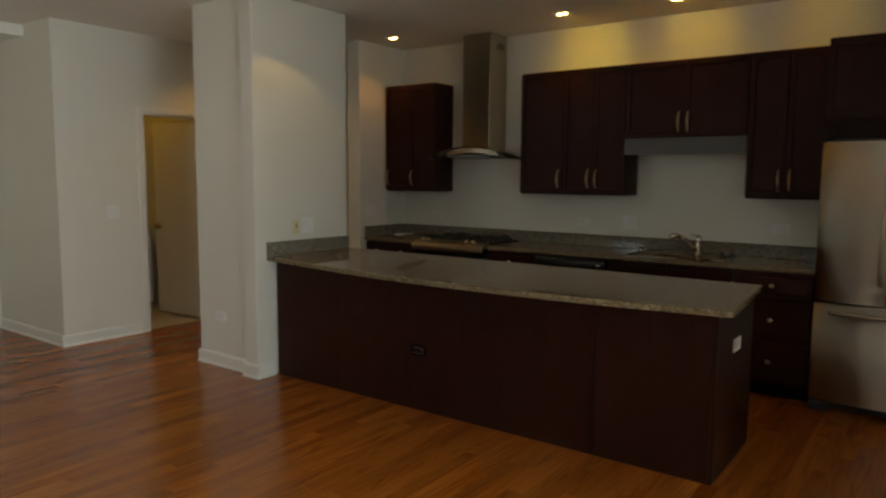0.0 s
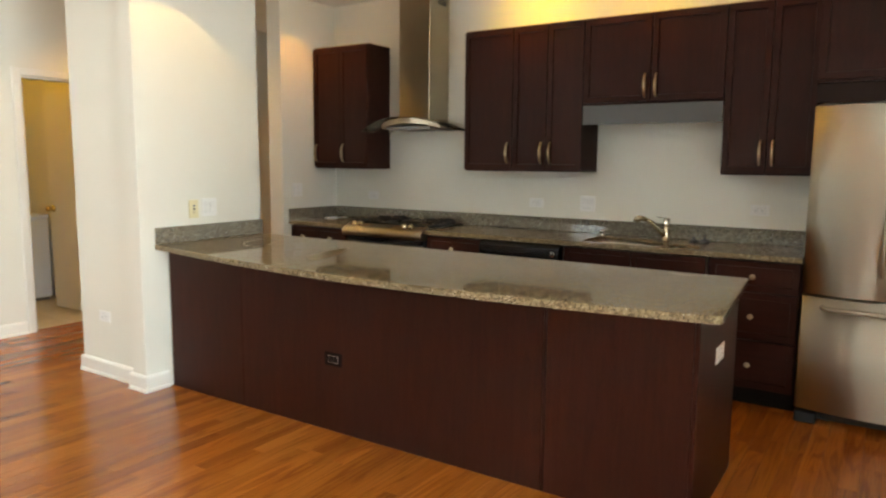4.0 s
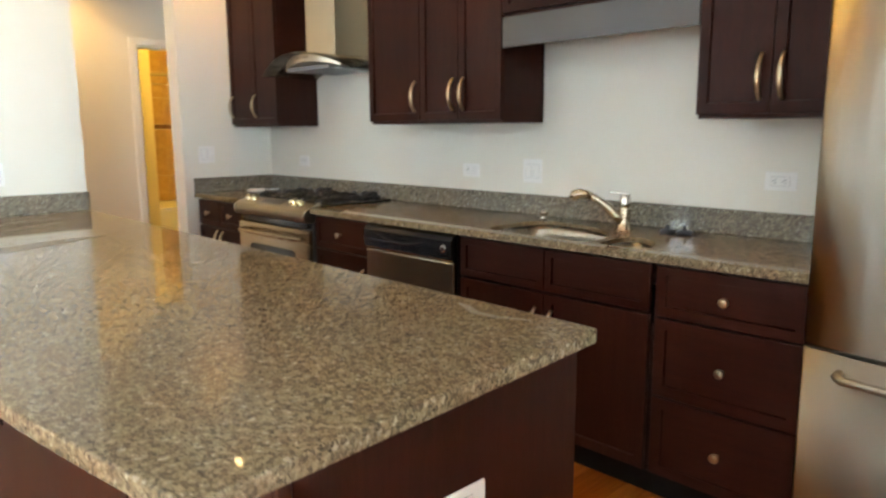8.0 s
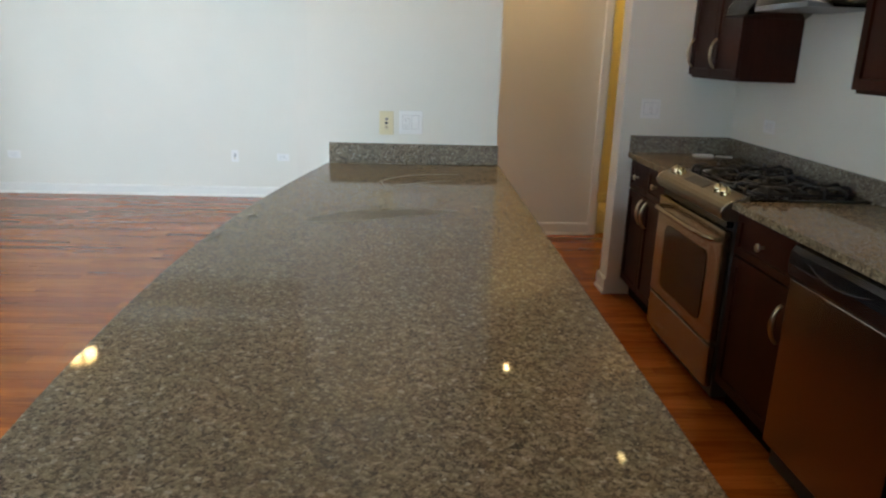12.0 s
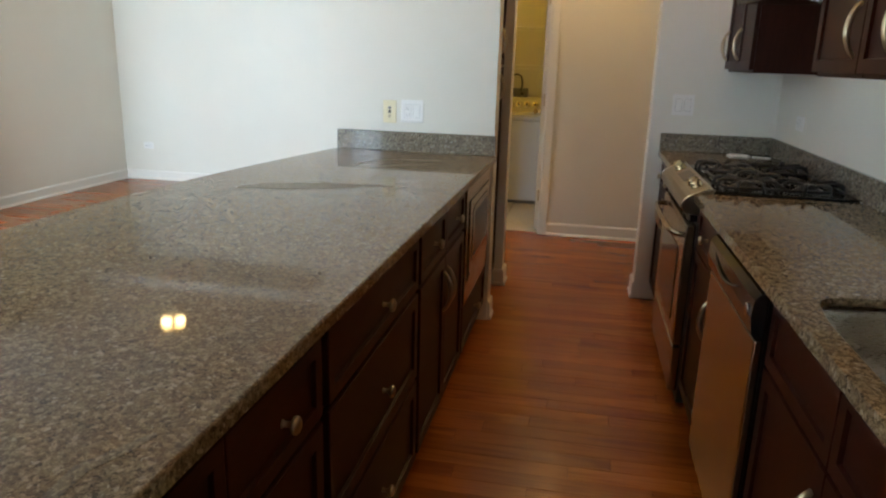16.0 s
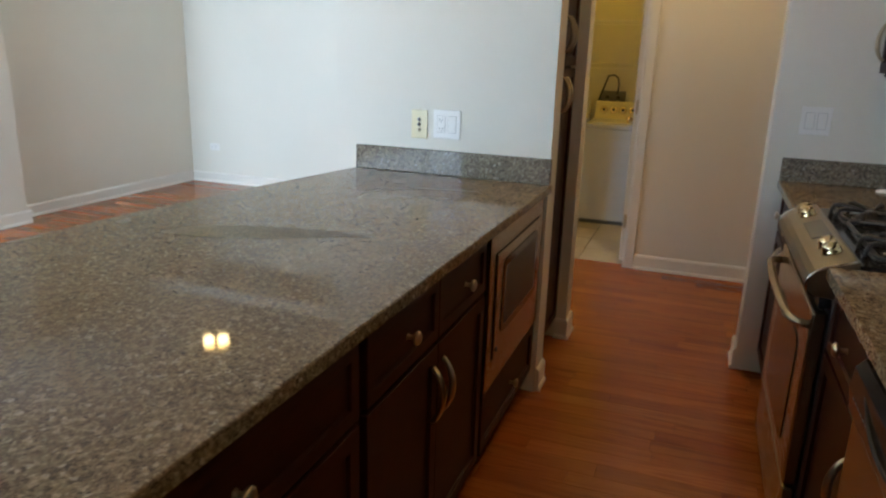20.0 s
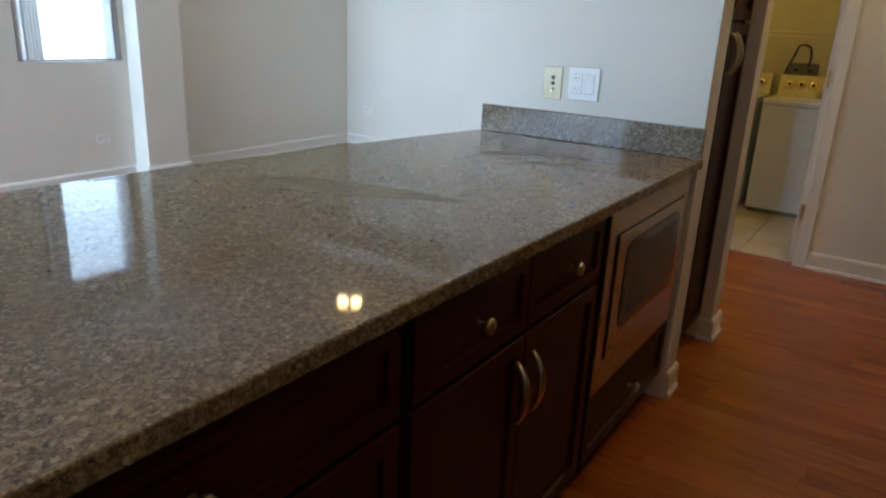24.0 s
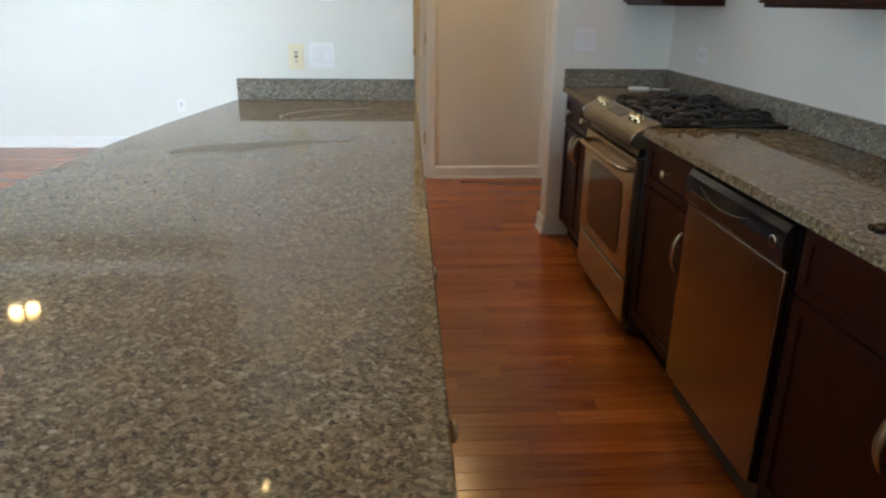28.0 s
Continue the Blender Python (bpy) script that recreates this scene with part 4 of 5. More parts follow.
mid = [(3.515 + 0.56 * n / 10, FF - 0.074 - 0.022 * math.sin(math.pi * n / 10), 0.672) for n in range(11)]
bar_handle([(3.495, FF - 0.016, 0.672), (3.498, FF - 0.05, 0.672), *mid, (4.092, FF - 0.05, 0.672), (4.095, FF - 0.016, 0.672)], fd)
part("badge", lathe(bmesh.new(), (4.155, FF - 0.004, 1.69), (0.12, -1, 0), [(0, 0.014), (0.003, 0.014), (0.0035, 0.010)]), CHROME, rd, "round bright badge")
part("kick_grille", boxed(FX0 + 0.02, FX1 - 0.02, FF + 0.06, FF + 0.075, 0.02, 0.078, bevel=0.002), IRON, fridge)
for hx in (FX0 + 0.06, FX1 - 0.06):
    part("foot_cover", boxed(hx - 0.055, hx + 0.055, FF + 0.01, FF + 0.075, 0.0, 0.062, bevel=0.008, seg=2), IRON, fridge)
part("top_hinge", boxed(FX0 + 0.02, FX0 + 0.09, FF + 0.02, FF + 0.12, FH - 0.010, FH + 0.008, bevel=0.002), GREY, fridge)
part("top_hinge", boxed(FX1 - 0.09, FX1 - 0.02, FF + 0.02, FF + 0.12, FH - 0.010, FH + 0.008, bevel=0.002), GREY, fridge)

# chimney hood with a curved glass canopy
HM = 0.462
hood = thing("range_hood", (HM, 1.3, 1.70), "stainless chimney hood with a curved glass canopy", "range hood")
part("chimney", boxed(HM - 0.15, HM + 0.15, 1.215, BACK - 0.002, 1.775, CEIL - 0.002, bevel=0.003), CHIMNEY_STEEL, hood, "tall stainless chimney")
bm = bmesh.new()
for n in range(7):
    box(bm, HM + 0.1501, HM + 0.1515, 1.33 + n * 0.018, 1.34 + n * 0.018, 2.68, 2.74)
part("vent_slots", bm, DARK, hood)


def canopy(half, y0, y1, lift, thick, drop):
    bm = bmesh.new()
    rows = []
    for n in range(25):
        u = -1 + n / 12
        z = 1.786 + lift - drop * u * u
        yf = y0 + 0.07 * u * u
        rows.append([bm.verts.new(p) for p in ((HM + half * u, yf, z), (HM + half * u, y1, z), (HM + half * u, y1, z - thick), (HM + half * u, yf, z - thick))])
    for a, b in zip(rows, rows[1:]):
        for k in range(4):
            f = bm.faces.new((a[k], a[(k + 1) % 4], b[(k + 1) % 4], b[k]))
            f.smooth = k in (0, 2)
    bm.faces.new(rows[0][::-1])
    bm.faces.new(rows[-1])
    bmesh.ops.recalc_face_normals(bm, faces=bm.faces)
    return bm


part("glass_canopy", canopy(0.455, 1.02, BACK - 0.003, 0.0, 0.007, 0.105), HOODGLASS, hood, "curved tinted glass canopy")
body = part("hood_body", canopy(0.285, 1.085, BACK - 0.004, -0.0085, 0.040, 0.037), HOOD_STEEL, hood, "curved stainless hood body")
part("filter", boxed(HM - 0.22, HM + 0.22, 1.12, 1.48, 1.690, 1.712), GREY, hood, "grey grease filter")
bm = bmesh.new()
for n in range(5):
    lathe(bm, (HM - 0.05 + n * 0.025, 1.086, 1.760), (0, -1, 0), [(0, 0.006), (0.003, 0.006), (0.0035, 0.004)], 10)
part("buttons", bm, DARK, body)

# ---------- island ----------
IY, IB = -0.022, -0.775
IE = 3.214
ISL = "base cabinets of the island"
base_unit(0.757, 1.594, IY, 1, [
    ("drawer_front", 0.766, 1.172, 0.706, 0.875, "knob", (0.5,)), ("drawer_front", 1.172, 1.580, 0.706, 0.875, "knob", (0.5,)),
    ("door", 0.766, 1.172, 0.112, 0.694, "handle", (1.136, 0.565)), ("door", 1.172, 1.580, 0.112, 0.694, "handle", (1.208, 0.565))],
    "dark cherry island cabinet with two drawers and two doors", ISL, 0.72)
drawers = base_unit(1.595, 2.412, IY, 1, [
    ("drawer_front", 1.612, 2.396, 0.706, 0.875, "knob", (0.5,)), ("drawer_front", 1.612, 2.396, 0.412, 0.694, "knob", (0.5,)), ("drawer_front", 1.612, 2.396, 0.112, 0.400, "knob", (0.5,))],
    "dark cherry island cabinet with three wide drawers", ISL, 0.72)
end_unit = base_unit(2.413, IE - 0.02, IY, 1, [
    ("drawer_front", 2.430, 2.806, 0.706, 0.875, "knob", (0.5,)), ("drawer_front", 2.806, IE - 0.028, 0.706, 0.875, "knob", (0.5,)),
    ("door", 2.430, 2.806, 0.112, 0.694, "handle", (2.770, 0.565)), ("door", 2.806, IE - 0.028, 0.112, 0.694, "handle", (2.842, 0.565))],
    "dark cherry island cabinet at the free end", ISL, 0.72)
base_unit(0.004, 0.756, IY, 1, [("drawer_front", 0.012, 0.742, 0.112, 0.335, "knob", (0.5,))],
    "dark cherry island cabinet that holds the microwave", ISL, 0.72)
wave = thing("microwave", (0.39, -0.02, 0.34), "built-in stainless microwave with dark window", "microwave")
part("trim_frame", boxed(0.008, 0.744, IY - 0.018, IY + 0.006, 0.342, 0.878, bevel=0.003), RANGE_STEEL, wave, "wide stainless trim frame")
# Black sheet behind the door that paints the shade of its gap.
part("shadow_gap", boxed(0.062, 0.685, IY + 0.0062, IY + 0.0072, 0.435, 0.805), BLACK, wave)
md = part("door", boxed(0.068, 0.679, IY + 0.0074, IY + 0.0125, 0.440, 0.800, bevel=0.002), RANGE_STEEL, wave, "stainless microwave door")
bm = prism(bmesh.new(), rounded([(0.108, 0.505), (0.618, 0.505), (0.608, 0.765), (0.118, 0.765)], 0.05, 5), -0.0025, 0.0005)
bmesh.ops.transform(bm, verts=bm.verts, matrix=pose(0, IY + 0.0128, 0, 90, 0, 0))
part("window", bm, BLACK, md, "dark glass window")
part("window_mesh", boxed(0.148, 0.580, IY + 0.0150, IY + 0.0154, 0.535, 0.738, bevel=0.0), DARK, md, "darker mesh area of the window")
part("badge", lathe(bmesh.new(), (0.650, IY + 0.0125, 0.470), (0, 1, 0), [(0, 0.010), (0.002, 0.009), (0.0025, 0.004)], 14), DARK, md, "small round badge")
part("back_panel", boxed(0.002, 0.662, IB + 0.001, IB + 0.019, 0.0, BASE_HIGH - 0.001, bevel=0.002), CHERRY, drawers)
part("back_panel", boxed(0.665, 2.570, IB, IB + 0.019, 0.0, BASE_HIGH - 0.001, bevel=0.002), CHERRY, drawers)
part("seam_strip", boxed(2.574, 2.582, IB - 0.003, IB + 0.015, 0.0, BASE_HIGH - 0.001, bevel=0.0015), CHERRY, drawers)
part("back_panel", boxed(2.586, IE - 0.02, IB, IB + 0.019, 0.0, BASE_HIGH - 0.001, bevel=0.001), CHERRY, end_unit)
part("corner_post", boxed(IE - 0.019, IE, IB - 0.001, IB + 0.022, 0.0, BASE_HIGH - 0.001, bevel=0.002), CHERRY, end_unit)
part("end_panel", boxed(IE - 0.019, IE - 0.001, IB + 0.023, IY - 0.021, 0.0, BASE_HIGH - 0.001, bevel=0.001), CHERRY, end_unit)

south_edge = []
for n in range(25):
    u = n / 24
    south_edge.append((3.300 * u, -0.866 - 0.090 * u - 0.165 * math.sin(math.pi * u) - 0.012 * math.sin(math.pi * u ** 4)))
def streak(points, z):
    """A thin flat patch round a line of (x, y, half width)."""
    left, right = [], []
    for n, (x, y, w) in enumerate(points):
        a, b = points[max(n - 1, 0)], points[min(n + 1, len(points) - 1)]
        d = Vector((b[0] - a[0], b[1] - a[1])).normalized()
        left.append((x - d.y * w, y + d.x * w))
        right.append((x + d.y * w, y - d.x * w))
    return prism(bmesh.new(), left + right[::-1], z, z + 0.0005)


top = thing("island_countertop", (1.6, -0.45, EDGE), "speckled grey-brown granite island top with a bowed edge", "countertop")
corner = [(3.296, -0.958), (3.313, -0.951), (3.320, -0.934), (3.250, -0.034), (3.246, -0.022), (3.234, -0.018)]
outline = south_edge[:-1] + corner + [(0.0, 0.010)]
part("slab", prism(bmesh.new(), outline, EDGE, TOP, 0.005, 3), GRANITE, top)
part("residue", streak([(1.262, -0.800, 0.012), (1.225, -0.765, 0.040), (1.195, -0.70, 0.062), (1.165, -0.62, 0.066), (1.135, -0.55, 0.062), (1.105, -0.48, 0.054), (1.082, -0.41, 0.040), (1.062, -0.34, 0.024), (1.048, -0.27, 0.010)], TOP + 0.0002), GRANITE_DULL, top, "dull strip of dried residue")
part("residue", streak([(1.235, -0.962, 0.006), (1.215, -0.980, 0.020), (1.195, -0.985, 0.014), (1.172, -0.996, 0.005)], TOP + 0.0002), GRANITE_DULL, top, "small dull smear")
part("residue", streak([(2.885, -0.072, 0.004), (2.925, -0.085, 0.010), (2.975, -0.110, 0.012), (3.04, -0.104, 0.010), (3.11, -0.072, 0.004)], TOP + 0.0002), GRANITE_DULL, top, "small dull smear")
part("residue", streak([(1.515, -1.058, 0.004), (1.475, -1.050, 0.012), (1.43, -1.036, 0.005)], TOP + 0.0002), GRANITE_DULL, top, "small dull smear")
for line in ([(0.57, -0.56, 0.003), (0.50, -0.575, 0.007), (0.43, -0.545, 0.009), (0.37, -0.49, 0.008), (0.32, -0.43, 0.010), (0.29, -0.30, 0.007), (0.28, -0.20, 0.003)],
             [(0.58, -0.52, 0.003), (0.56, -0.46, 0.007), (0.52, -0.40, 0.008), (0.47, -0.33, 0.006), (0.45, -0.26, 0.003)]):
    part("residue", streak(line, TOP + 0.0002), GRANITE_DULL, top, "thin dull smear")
part("backsplash", boxed(-0.0135, 0.006, -0.856, 0.002, TOP + 0.0005, 1.017, bevel=0.0025), GRANITE_POLISH_DAYLIT, top)

# tall pantry in the niche behind the pier
pantry = cabinet("pantry_cabinet", -0.673, -0.152, -0.050, 0.62, 1, 0.0, 2.41, [
    ("door", -0.670, -0.412, 0.112, 1.360, "handle", (-0.447, 1.248)), ("door", -0.412, -0.155, 0.112, 1.360, "handle", (-0.377, 1.248)),
    ("door", -0.670, -0.412, 1.370, 2.40, "handle", (-0.447, 1.502)), ("door", -0.412, -0.155, 1.370, 2.40, "handle", (-0.377, 1.502))],
    "tall dark cherry pantry cabinet with four doors", toe=0.105, category="pantry cabinet")


# ---------- wall plates ----------
def plate(name, at, normal, gangs, material, label, category, w=None, h=0.117, flat=False):
    """A cover plate at a wall; normal: "+x", "-x", "+y" or "-y". gangs: what each gang holds. flat: laid on its side."""
    w = w or 0.047 * len(gangs) + 0.024
    bm0 = boxed(-w / 2, w / 2, -0.006, 0, -h / 2, h / 2, bevel=0.0025, seg=2)
    turn = {"-y": 0, "+x": 90, "+y": 180, "-x": 270}[normal]
    m = pose(*at, 0, 0, turn) @ (pose(0, 0, 0, 0, 90, 0) if flat else Matrix.Identity(4))
    p = thing(name, at, label, category)

    def put(n, bm, mat, parent, text=""):
        bmesh.ops.transform(bm, verts=bm.verts, matrix=m)
        return part(n, bm, mat, parent, text)

    cover = put("cover", bm0, material, p)
    for k, gang in enumerate(gangs):
        c = (k - (len(gangs) - 1) / 2) * 0.047
        if gang in ("rocker", "outlet"):
            put("gap", boxed(c - 0.0183, c + 0.0183, -0.0064, -0.0055, -0.0350, 0.0350), GAP_SHADE, cover, "grey sheet that paints the shadow gap round the insert")
        if gang == "rocker":
            bm = profile_run(bmesh.new(), [(-0.006, -0.033), (-0.0085, -0.033), (-0.007, 0.0), (-0.0105, 0.033), (-0.006, 0.033)], "x", c - 0.0165, c + 0.0165)
            put("rocker", bm, material, cover)
        elif gang == "outlet":
            put("insert", boxed(c - 0.0168, c + 0.0168, -0.0085, -0.006, -0.0335, 0.0335, bevel=0.001), material, cover)
            for z in (-0.018, 0.018):
                put("slot", boxed(c - 0.0075, c - 0.0052, -0.0089, -0.0084, z - 0.004, z + 0.005), DARK, cover, "dark outlet slot")
                put("slot", boxed(c + 0.0052, c + 0.0075, -0.0089, -0.0084, z - 0.003, z + 0.004), DARK, cover, "dark outlet slot")
                put("slot", boxed(c - 0.002, c + 0.002, -0.0089, -0.0084, z - 0.011, z - 0.007), DARK, cover, "dark outlet slot")
        elif gang == "jacks":
            for z, mat in ((0.020, GREY), (0.0, DARK), (-0.022, NICKEL)):
                put("jack", lathe(bmesh.new(), (c, -0.006, z), (0, -1, 0), [(0, 0.0075), (0.003, 0.0075), (0.006, 0.005), (0.008, 0.004)], 12), mat, cover)
    for z in (-h / 2 + 0.012, h / 2 - 0.012):
        for k in range(len(gangs)):
            put("screw", lathe(bmesh.new(), ((k - (len(gangs) - 1) / 2) * 0.047, -0.006, z), (0, -1, 0), [(0, 0.003), (0.0008, 0.003), (0.001, 0.002)], 8), material, cover)
    return p


plate("jack_plate", (-0.014, -0.568, 1.119), "+x", ["jacks"], ALMOND, "almond plate with phone and cable jacks above the island", "wall plate")
plate("switch_plate", (-0.014, -0.446, 1.125), "+x", ["outlet", "rocker"], WHITE, "white plate with an outlet and a rocker switch", "wall plate")
plate("switch_plate", (SPUR, 0.990, 1.178), "+x", ["rocker", "rocker"], WHITE, "white double rocker switch beside the range", "light switch")
plate("switch_plate", (HALL, -0.882, 1.17), "+x", ["rocker", "rocker"], WHITE, "white double rocker switch beside the laundry door", "light switch")
plate("outlet_plate", (1.437, BACK, 1.122), "-y", ["outlet"], WHITE, "white outlet lying flat above the backsplash", "outlet", flat=True)
plate("switch_plate", (1.858, BACK, 1.132), "-y", ["rocker", "rocker"], WHITE, "white double rocker switch above the counter", "light switch")
plate("outlet_plate", (3.046, BACK, 1.136), "-y", ["outlet"], WHITE, "white outlet lying flat beside the refrigerator", "outlet", flat=True)
plate("outlet_plate", (-0.186, BACK, 1.13), "-y", ["outlet"], WHITE, "white outlet behind the range", "outlet", flat=True)
plate("outlet_plate", (IE, -0.412, 0.646), "+x", ["outlet"], WHITE, "white outlet lying flat on the island end panel", "outlet", flat=True, h=0.14)
plate("outlet_plate", (1.37, IB, 0.397), "-y", ["outlet"], TOE, "black outlet on the island back panel", "outlet", flat=True)
plate("outlet_plate", (-0.52, -0.90, 0.405), "-y", ["outlet"], WHITE, "white outlet lying flat on the pier wall", "outlet", flat=True)
plate("outlet_plate", (WEST, -1.70, 0.405), "+x", ["outlet"], WHITE, "white outlet lying flat on the living room wall", "outlet", flat=True)
plate("jack_plate", (WEST, -2.172, 0.41), "+x", ["jacks"], WHITE, "white cable jack plate on the living room wall", "wall plate")
plate("outlet_plate", (WEST, -4.30, 0.38), "+x", ["outlet"], WHITE, "white outlet low on the living room wall", "outlet", flat=True)
plate("outlet_plate", (-0.60, SOUTH, 0.345), "+y", ["outlet"], WHITE, "white outlet lying flat below the window", "outlet", flat=True)


# ---------- ceiling lights ----------
def can_light(x, y):
    can = thing("recessed_light", (x, y, CEIL), "lit recessed ceiling light with a white trim ring", "recessed light", "recessed ceiling lights")
    part("trim_ring", lathe(bmesh.new(), (x, y, CEIL), (0, 0, -1), [(0, 0.082), (0.004, 0.080), (0.006, 0.062), (0.002, 0.060)], 24), WHITE, can)
    part("reflector", lathe(bmesh.new(), (x, y, CEIL - 0.0005), (0, 0, -1), [(0, 0.059), (0.001, 0.058), (0.0015, 0.05)], 20), CHROME, can, "bright reflector cone")
    for d in (-0.022, 0.022):
        part("bulb", lathe(bmesh.new(), (x + d, y, CEIL - 0.003), (0, 0, -1), [(0, 0.019), (0.006, 0.020), (0.012, 0.014), (0.015, 0.004)], 16), BULB, can, "glowing bulb")


for cx, cy in KITCHEN_CANS[:3] + [(-1.57, 0.36), (0.47, -0.78)]:
    can_light(cx, cy)
lamp = thing("ceiling_light", (-1.68, -3.03, CEIL), "lit flush ceiling light with two bulbs", "ceiling light")
part("base", lathe(bmesh.new(), (-1.68, -3.03, CEIL), (0, 0, -1), [(0, 0.15), (0.02, 0.15), (0.026, 0.13)], 24), NICKEL, lamp)
for s in (-1, 1):
    part("bulb", lathe(bmesh.new(), (-1.68 + 0.030 * s, -3.03 - 0.048 * s, CEIL - 0.020), (0, 0, -1), [(0, 0.025), (0.015, 0.042), (0.04, 0.048), (0.06, 0.036), (0.07, 0.01)], 16), GLOBE, lamp, "glowing round bulb")

# ---------- small things on the counters ----------
pack = thing("folded_paper", (-0.525, 1.30, TOP), "small white folded paper on the counter by the range", "paper")
bm = prism(bmesh.new(), rounded([(-0.062, -0.026), (0.062, -0.026), (0.062, 0.026), (-0.062, 0.026)], 0.022, 4), 0, 0.007, 0.0015)
prism(bm, rounded([(-0.052, -0.020), (0.056, -0.022), (0.054, 0.022), (-0.050, 0.019)], 0.018, 4), 0.0073, 0.012, 0.001)
bmesh.ops.transform(bm, verts=bm.verts, matrix=pose(-0.525, 1.30, TOP, 0, 0, 78))
part("sheets", bm, WHITE, pack)
slip = thing("paper_slip", (-0.50, 1.415, TOP), "narrow white paper slip lying against the backsplash", "paper")
bm = boxed(-0.048, 0.048, -0.011, 0.011, 0, 0.006, bevel=0.001)
bmesh.ops.transform(bm, verts=bm.verts, matrix=pose(-0.50, 1.415, TOP, 0, 0, 70))
part("sheet", bm, WHITE, slip)

# ---------- laundry ----------
def washer(y0, y1, label, knobs):
    w = thing("washing_machine" if knobs == 4 else "dryer", (-3.75, (y0 + y1) / 2, 0), label, "washing machine" if knobs == 4 else "dryer")
    part("cabinet", boxed(-4.07, -3.40, y0, y1, 0.03, 0.828, bevel=0.012, seg=3), ENAMEL, w)
    part("top_deck", boxed(-4.08, -3.392, y0 - 0.002, y1 + 0.002, 0.830, 0.872, bevel=0.01, seg=3), ENAMEL, w)
    part("lid", boxed(-3.90, -3.44, y0 + 0.06, y1 - 0.06, 0.8725, 0.882, bevel=0.004), ENAMEL, w)
    part("kick_panel", boxed(-3.99, -3.42, y0 + 0.02, y1 - 0.02, 0.0, 0.03), GREY, w)
    con = part("console", profile_run(bmesh.new(), [(-4.08, 0.873), (-3.91, 0.873), (-3.965, 1.018), (-3.98, 1.030), (-4.06, 1.030), (-4.08, 1.01)], "y", y0 + 0.005, y1 - 0.005), ENAMEL_LAMPLIT, w, "control console with warm lamp light in its colour")
    for n in range(knobs):
        y = (y0 + 0.083 if knobs > 1 else y1 - 0.075) + 0.0865 * n
        k = part("dial", lathe(bmesh.new(), (-3.9415, y, 0.956), (0.94, 0, 0.33), [(0, 0.036), (0.006, 0.035), (0.010, 0.030), (0.012, 0.014)], 20), LAMPLIT_METAL, con, "bright dial with warm lamp gold in its colour")
        part("dial_knob", lathe(bmesh.new(), (-3.9325, y, 0.959), (0.94, 0, 0.33), [(0, 0.013), (0.018, 0.012), (0.024, 0.010), (0.025, 0.004)], 14), DARK, k, "dark dial knob")


washer(-0.410, 0.250, "white top-load washing machine with four dials", 4)
washer(-1.130, -0.462, "white dryer beside the washing machine", 1)
for z in (1.36, 1.74):
    sh = thing("wire_shelf", (-4.05, -0.4, z), "white wire shelf above the laundry machines", "wire shelf", "laundry wire shelves")
    for x in (-4.19, -4.07, -3.95, -3.90):
        part("rail", tube(bmesh.new(), [(x, -1.17, z), (x, 0.34, z)], 0.004, 6), WHITE, sh)
    part("front_lip", tube(bmesh.new(), [(-3.90, -1.17, z - 0.035), (-3.90, 0.34, z - 0.035)], 0.004, 6), WHITE, sh)
    bm = bmesh.new()
    for n in range(60):
        y = -1.165 + n * 0.0254
        tube(bm, [(-4.19, y, z + 0.004), (-3.90, y, z + 0.004), (-3.90, y, z - 0.035)], 0.0016, 4)
    w_ = part("wires", bm, WHITE, sh)
    w_["kind"] = "stuff"
    for y in (-0.9, 0.0):
        part("bracket", tube(bmesh.new(), [(-4.195, y, z - 0.30), (-3.91, y, z - 0.01)], 0.004, 6), WHITE, sh)
wb = thing("washer_outlet_box", (-4.195, -0.28, 0.97), "grey recessed washer valve box with hoses", "valve box")
part("box", boxed(-4.199, -4.165, -0.40, -0.17, 0.97, 1.118, bevel=0.004), GREY, wb)
for hy in (-0.33, -0.23):
    part("valve", lathe(bmesh.new(), (-4.164, hy, 1.06), (1, 0, 0), [(0, 0.014), (0.03, 0.014), (0.034, 0.018), (0.045, 0.016)], 12), DARK, wb)
    part("hose", tube(bmesh.new(), [(-4.13, hy, 1.05), (-4.115, hy, 1.02), (-4.11, hy - 0.01, 0.97), (-4.10, hy - 0.02, 0.90)], 0.011, 8), GREY, wb)
part("drain_hose", tube(bmesh.new(), [(-4.12, -0.42, 0.90), (-4.12, -0.40, 1.06), (-4.12, -0.355, 1.19), (-4.12, -0.335, 1.255), (-4.125, -0.285, 1.265), (-4.125, -0.245, 1.24), (-4.13, -0.232, 1.16), (-4.13, -0.245, 1.09)], 0.009, 8), DARK, wb, "dark bent drain hose")

# ---------- bathroom ----------
TX = -4.4
bath_wall = bpy.data.objects["wall_bath_west"]
tub = thing("bathtub", (-4.0, 2.4, 0), "white bathtub with a low front under tiled wall", "bathtub")
part("apron", boxed(-3.68, -3.61, 1.79, 3.19, 0, 0.48, bevel=0.012, seg=2), ENAMEL, tub)
part("rim", boxed(-4.385, -3.605, 1.79, 3.19, 0.481, 0.51, bevel=0.01, seg=2), ENAMEL, tub)
bar = thing("shower_rod", (-3.64, 1.9, 1.93), "chrome shower curtain rod", "shower rod")
part("rod", tube(bmesh.new(), [(-3.64, 1.79, 1.95), (-3.64, 3.19, 1.95)], 0.0125, 10), CHROME, bar)
part("flange", lathe(bmesh.new(), (-3.64, 3.199, 1.95), (0, -1, 0), [(0, 0.03), (0.01, 0.03), (0.014, 0.014)], 14), CHROME, bar)
tw = thing("towel_bar", (-4.34, 2.5, 1.90), "chrome towel bar on the tiled wall", "towel bar")
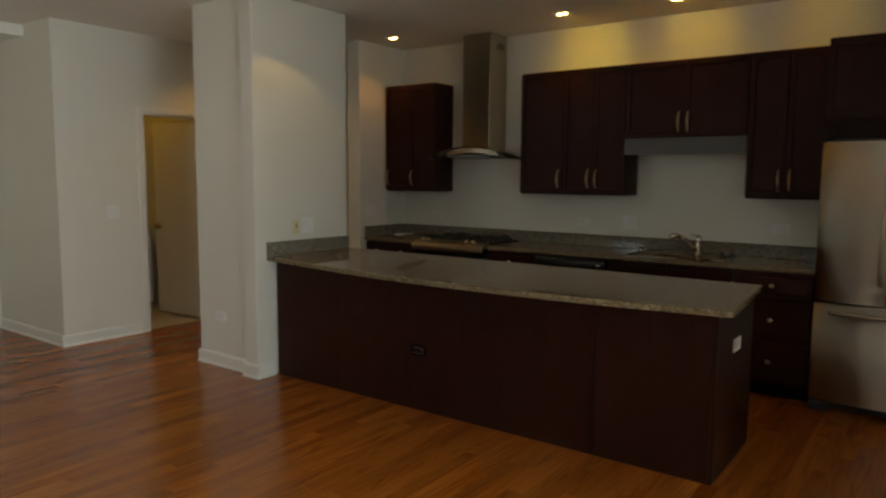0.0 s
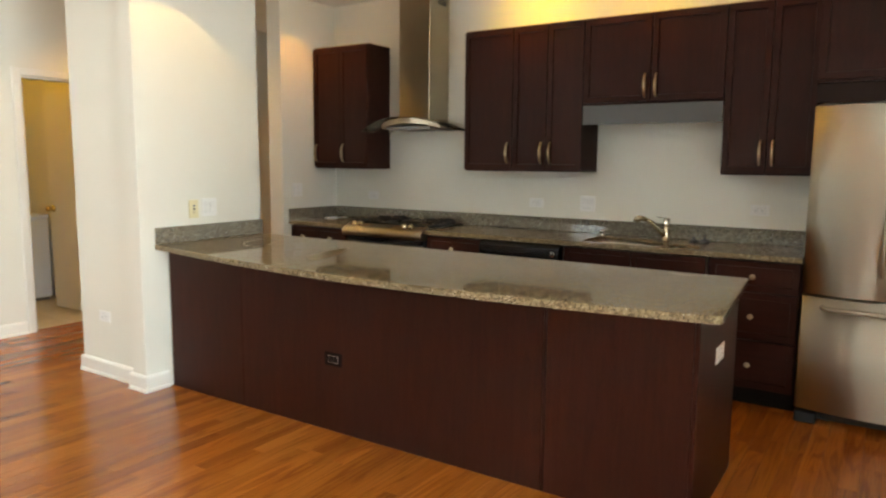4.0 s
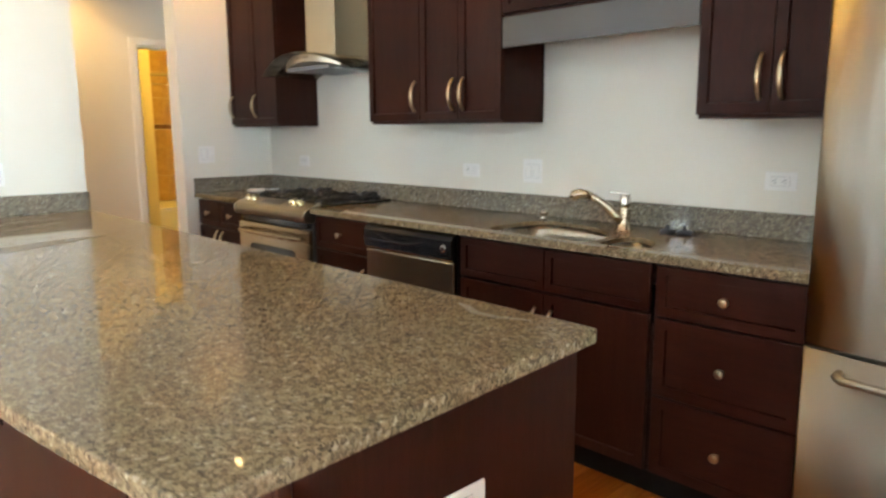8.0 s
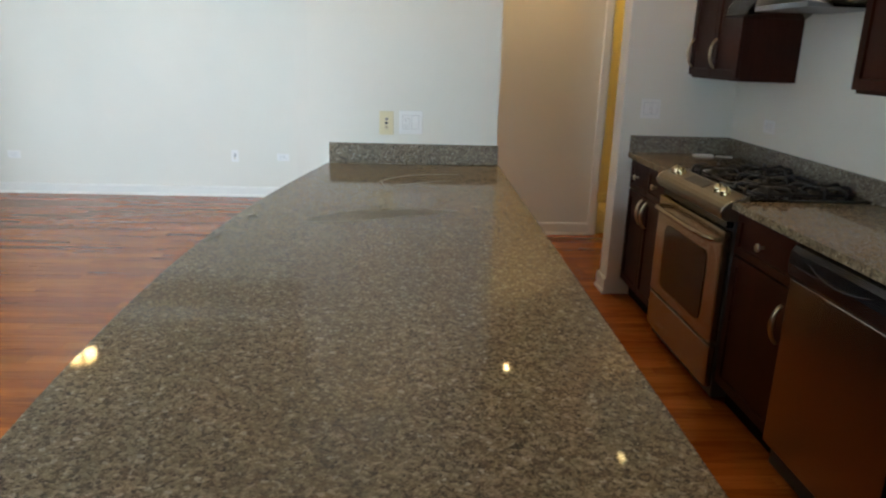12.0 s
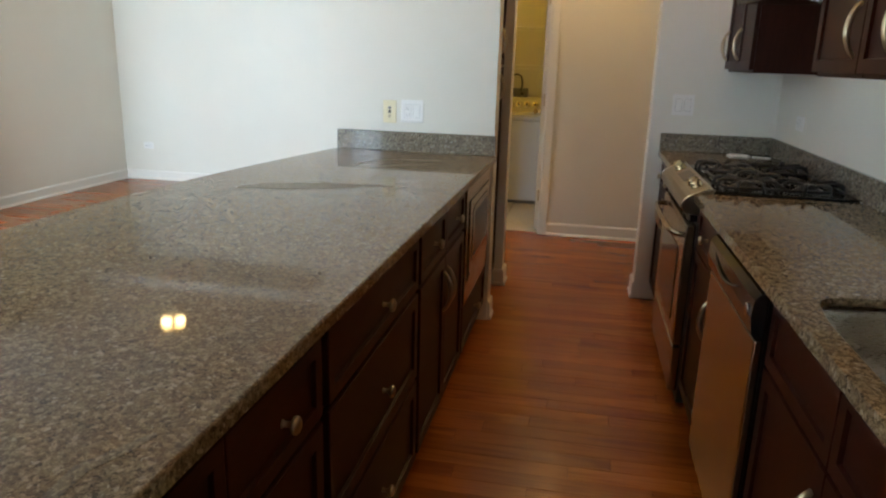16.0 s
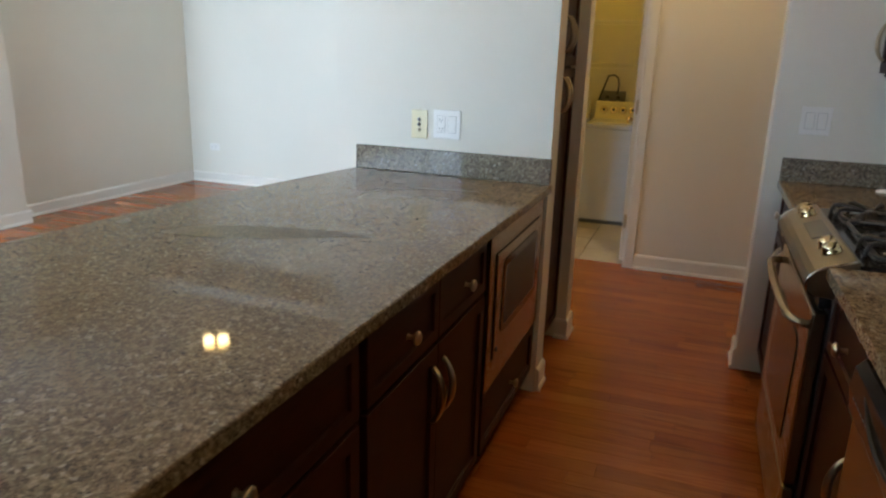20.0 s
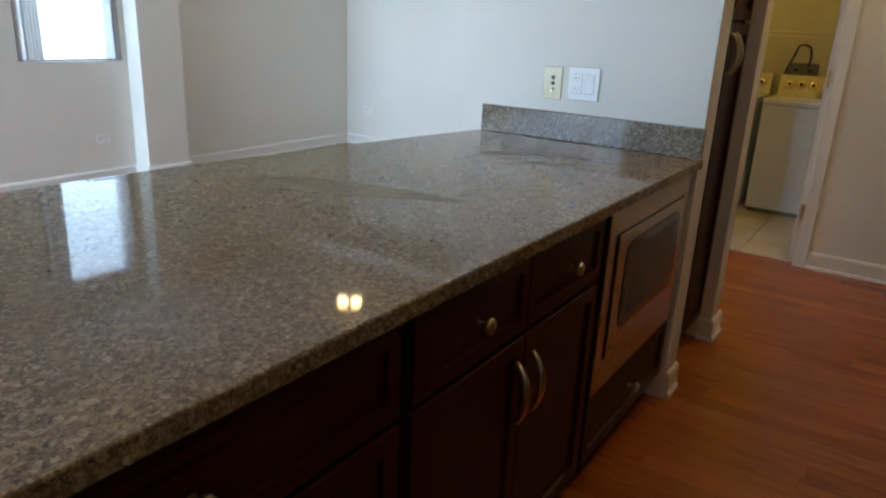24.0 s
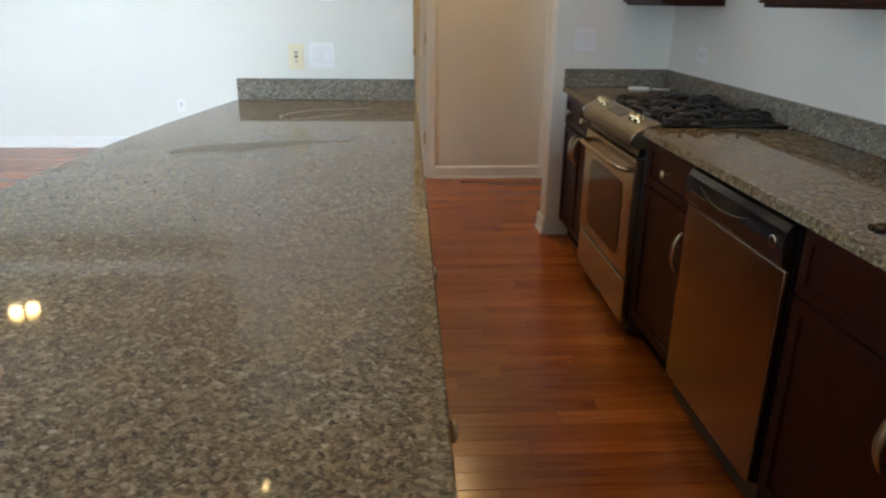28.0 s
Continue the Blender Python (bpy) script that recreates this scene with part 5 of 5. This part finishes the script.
part("rail", tube(bmesh.new(), [(-4.33, 2.15, 1.90), (-4.33, 2.85, 1.90)], 0.009, 8), CHROME, tw)
for y in (2.15, 2.85):
    part("post", lathe(bmesh.new(), (-4.389, y, 1.90), (1, 0, 0), [(0, 0.022), (0.008, 0.022), (0.012, 0.012), (0.065, 0.012), (0.068, 0.008)], 12), CHROME, tw)

# ---------- pieces: tiles, planks ----------
def pieces(name, parent, mesh, places):
    for p in places:
        ob = new(name, mesh)
        ob.matrix_world = Matrix.Translation(p)
        ob.parent = parent


def bath_tiles():
    size, gap = 0.305, 0.003
    m = mesh_of("tile", boxed(0, 0.009, 0, size - gap, 0, size - gap, bevel=0.0015), BATHTILE)
    pieces("tile", bath_wall, m, [(TX, 0.46 + size * i, z) for i in range(4, 9) for z in (0.515, 0.82, 1.125 - 0.06, 1.435, 1.74, 2.045)])
    s = mesh_of("border_tile", boxed(0, 0.010, 0, 0.10 - gap, 0, 0.055, bevel=0.0015), STRIPE)
    pieces("border_tile", bath_wall, s, [(TX, 0.46 + 0.10 * i, 1.375) for i in range(13, 27)])


bath_tiles()


def floor_tiles():
    size, gap = 0.33, 0.005
    m = mesh_of("tile", boxed(0, size - gap, 0, size - gap, -0.012, 0.0, bevel=0.0015), TILE)
    pieces("tile", floor, m, [(HALL - 0.07 - size * (i + 1), y0 + size * j, 0) for y0, n in ((-1.18, 5), (0.45, 9)) for i in range(7) for j in range(n)])


floor_tiles()


def planks():
    """Oak strips that run along y; the ones by the island and the hall are pieces of their own, the rest one sheet of boards."""
    rnd = random.Random(7)
    w, gap = 0.0826, 0.0006
    lengths = [0.42, 0.55, 0.68, 0.8, 0.95, 1.1, 1.3, 1.5]
    shared = {}

    def mesh(length):
        if length not in shared:
            shared[length] = mesh_of("plank", boxed(0, w - gap, 0, length - gap, -0.011, 0, bevel=0.0006), OAK)
        return shared[length]

    verts, faces = [], []
    near = 0
    x = HALL - 0.07
    while x < EAST:
        y0, y1 = (-7.0, 3.2)
        if x > SPUR - 0.15:
            y1 = 0.36 if x > 4.30 else 1.5
        y = y0 - rnd.random() * 1.2
        while y < y1:
            length = rnd.choice(lengths)
            low = -7.05 if x > 0.98 else SOUTH - 0.05
            if y + length < low:
                y += length
                continue
            mid = y + length / 2
            close = (-2.2 < x < 3.35 and 0.0 < mid < 0.9) or (-0.9 < x < 3.6 and -1.9 < mid < -0.75)
            if close and near < 300:
                ob = new("plank", mesh(length))
                ob.location = (x, y, -0.0004 * rnd.random())
                ob.parent = floor
                near += 1
            else:
                z = -0.0004 * rnd.random()
                a, b, c, d, e = x, x + w - gap, max(y, low), min(y + length, y1 + 0.05) - gap, 0.0008
                n = len(verts)
                verts.extend([(a, c, z - 0.011), (b, c, z - 0.011), (b, d, z - 0.011), (a, d, z - 0.011),
                              (a, c, z - e), (b, c, z - e), (b, d, z - e), (a, d, z - e),
                              (a + e, c + e, z), (b - e, c + e, z), (b - e, d - e, z), (a + e, d - e, z)])
                for lo in (0, 4):
                    for k in range(4):
                        faces.append((n + lo + k, n + lo + (k + 1) % 4, n + lo + 4 + (k + 1) % 4, n + lo + 4 + k))
                faces.append((n + 8, n + 9, n + 10, n + 11))
            y += length
        x += w
    # the corner of the living room west of the hall line
    x = HALL - 0.07 - w
    while x > WEST - w:
        y = SOUTH - 0.05 - rnd.random() * 0.3
        while y < JOG:
            length = rnd.choice(lengths)
            n = len(verts)
            z = -0.0004 * rnd.random()
            a, b, c, d, e = x, x + w - gap, y, min(y + length, JOG + 0.05) - gap, 0.0008
            verts.extend([(a, c, z - 0.011), (b, c, z - 0.011), (b, d, z - 0.011), (a, d, z - 0.011),
                          (a, c, z - e), (b, c, z - e), (b, d, z - e), (a, d, z - e),
                          (a + e, c + e, z), (b - e, c + e, z), (b - e, d - e, z), (a + e, d - e, z)])
            for lo in (0, 4):
                for k in range(4):
                    faces.append((n + lo + k, n + lo + (k + 1) % 4, n + lo + 4 + (k + 1) % 4, n + lo + 4 + k))
            faces.append((n + 8, n + 9, n + 10, n + 11))
            y += length
        x -= w
    data = bpy.data.meshes.new("plank_field")
    data.from_pydata(verts, [], faces)
    data.materials.append(OAK_FIELD)
    ob = new("plank_field", data)
    ob.parent = floor
    tagged(ob, "reddish oak floor strips", kind="stuff")


planks()
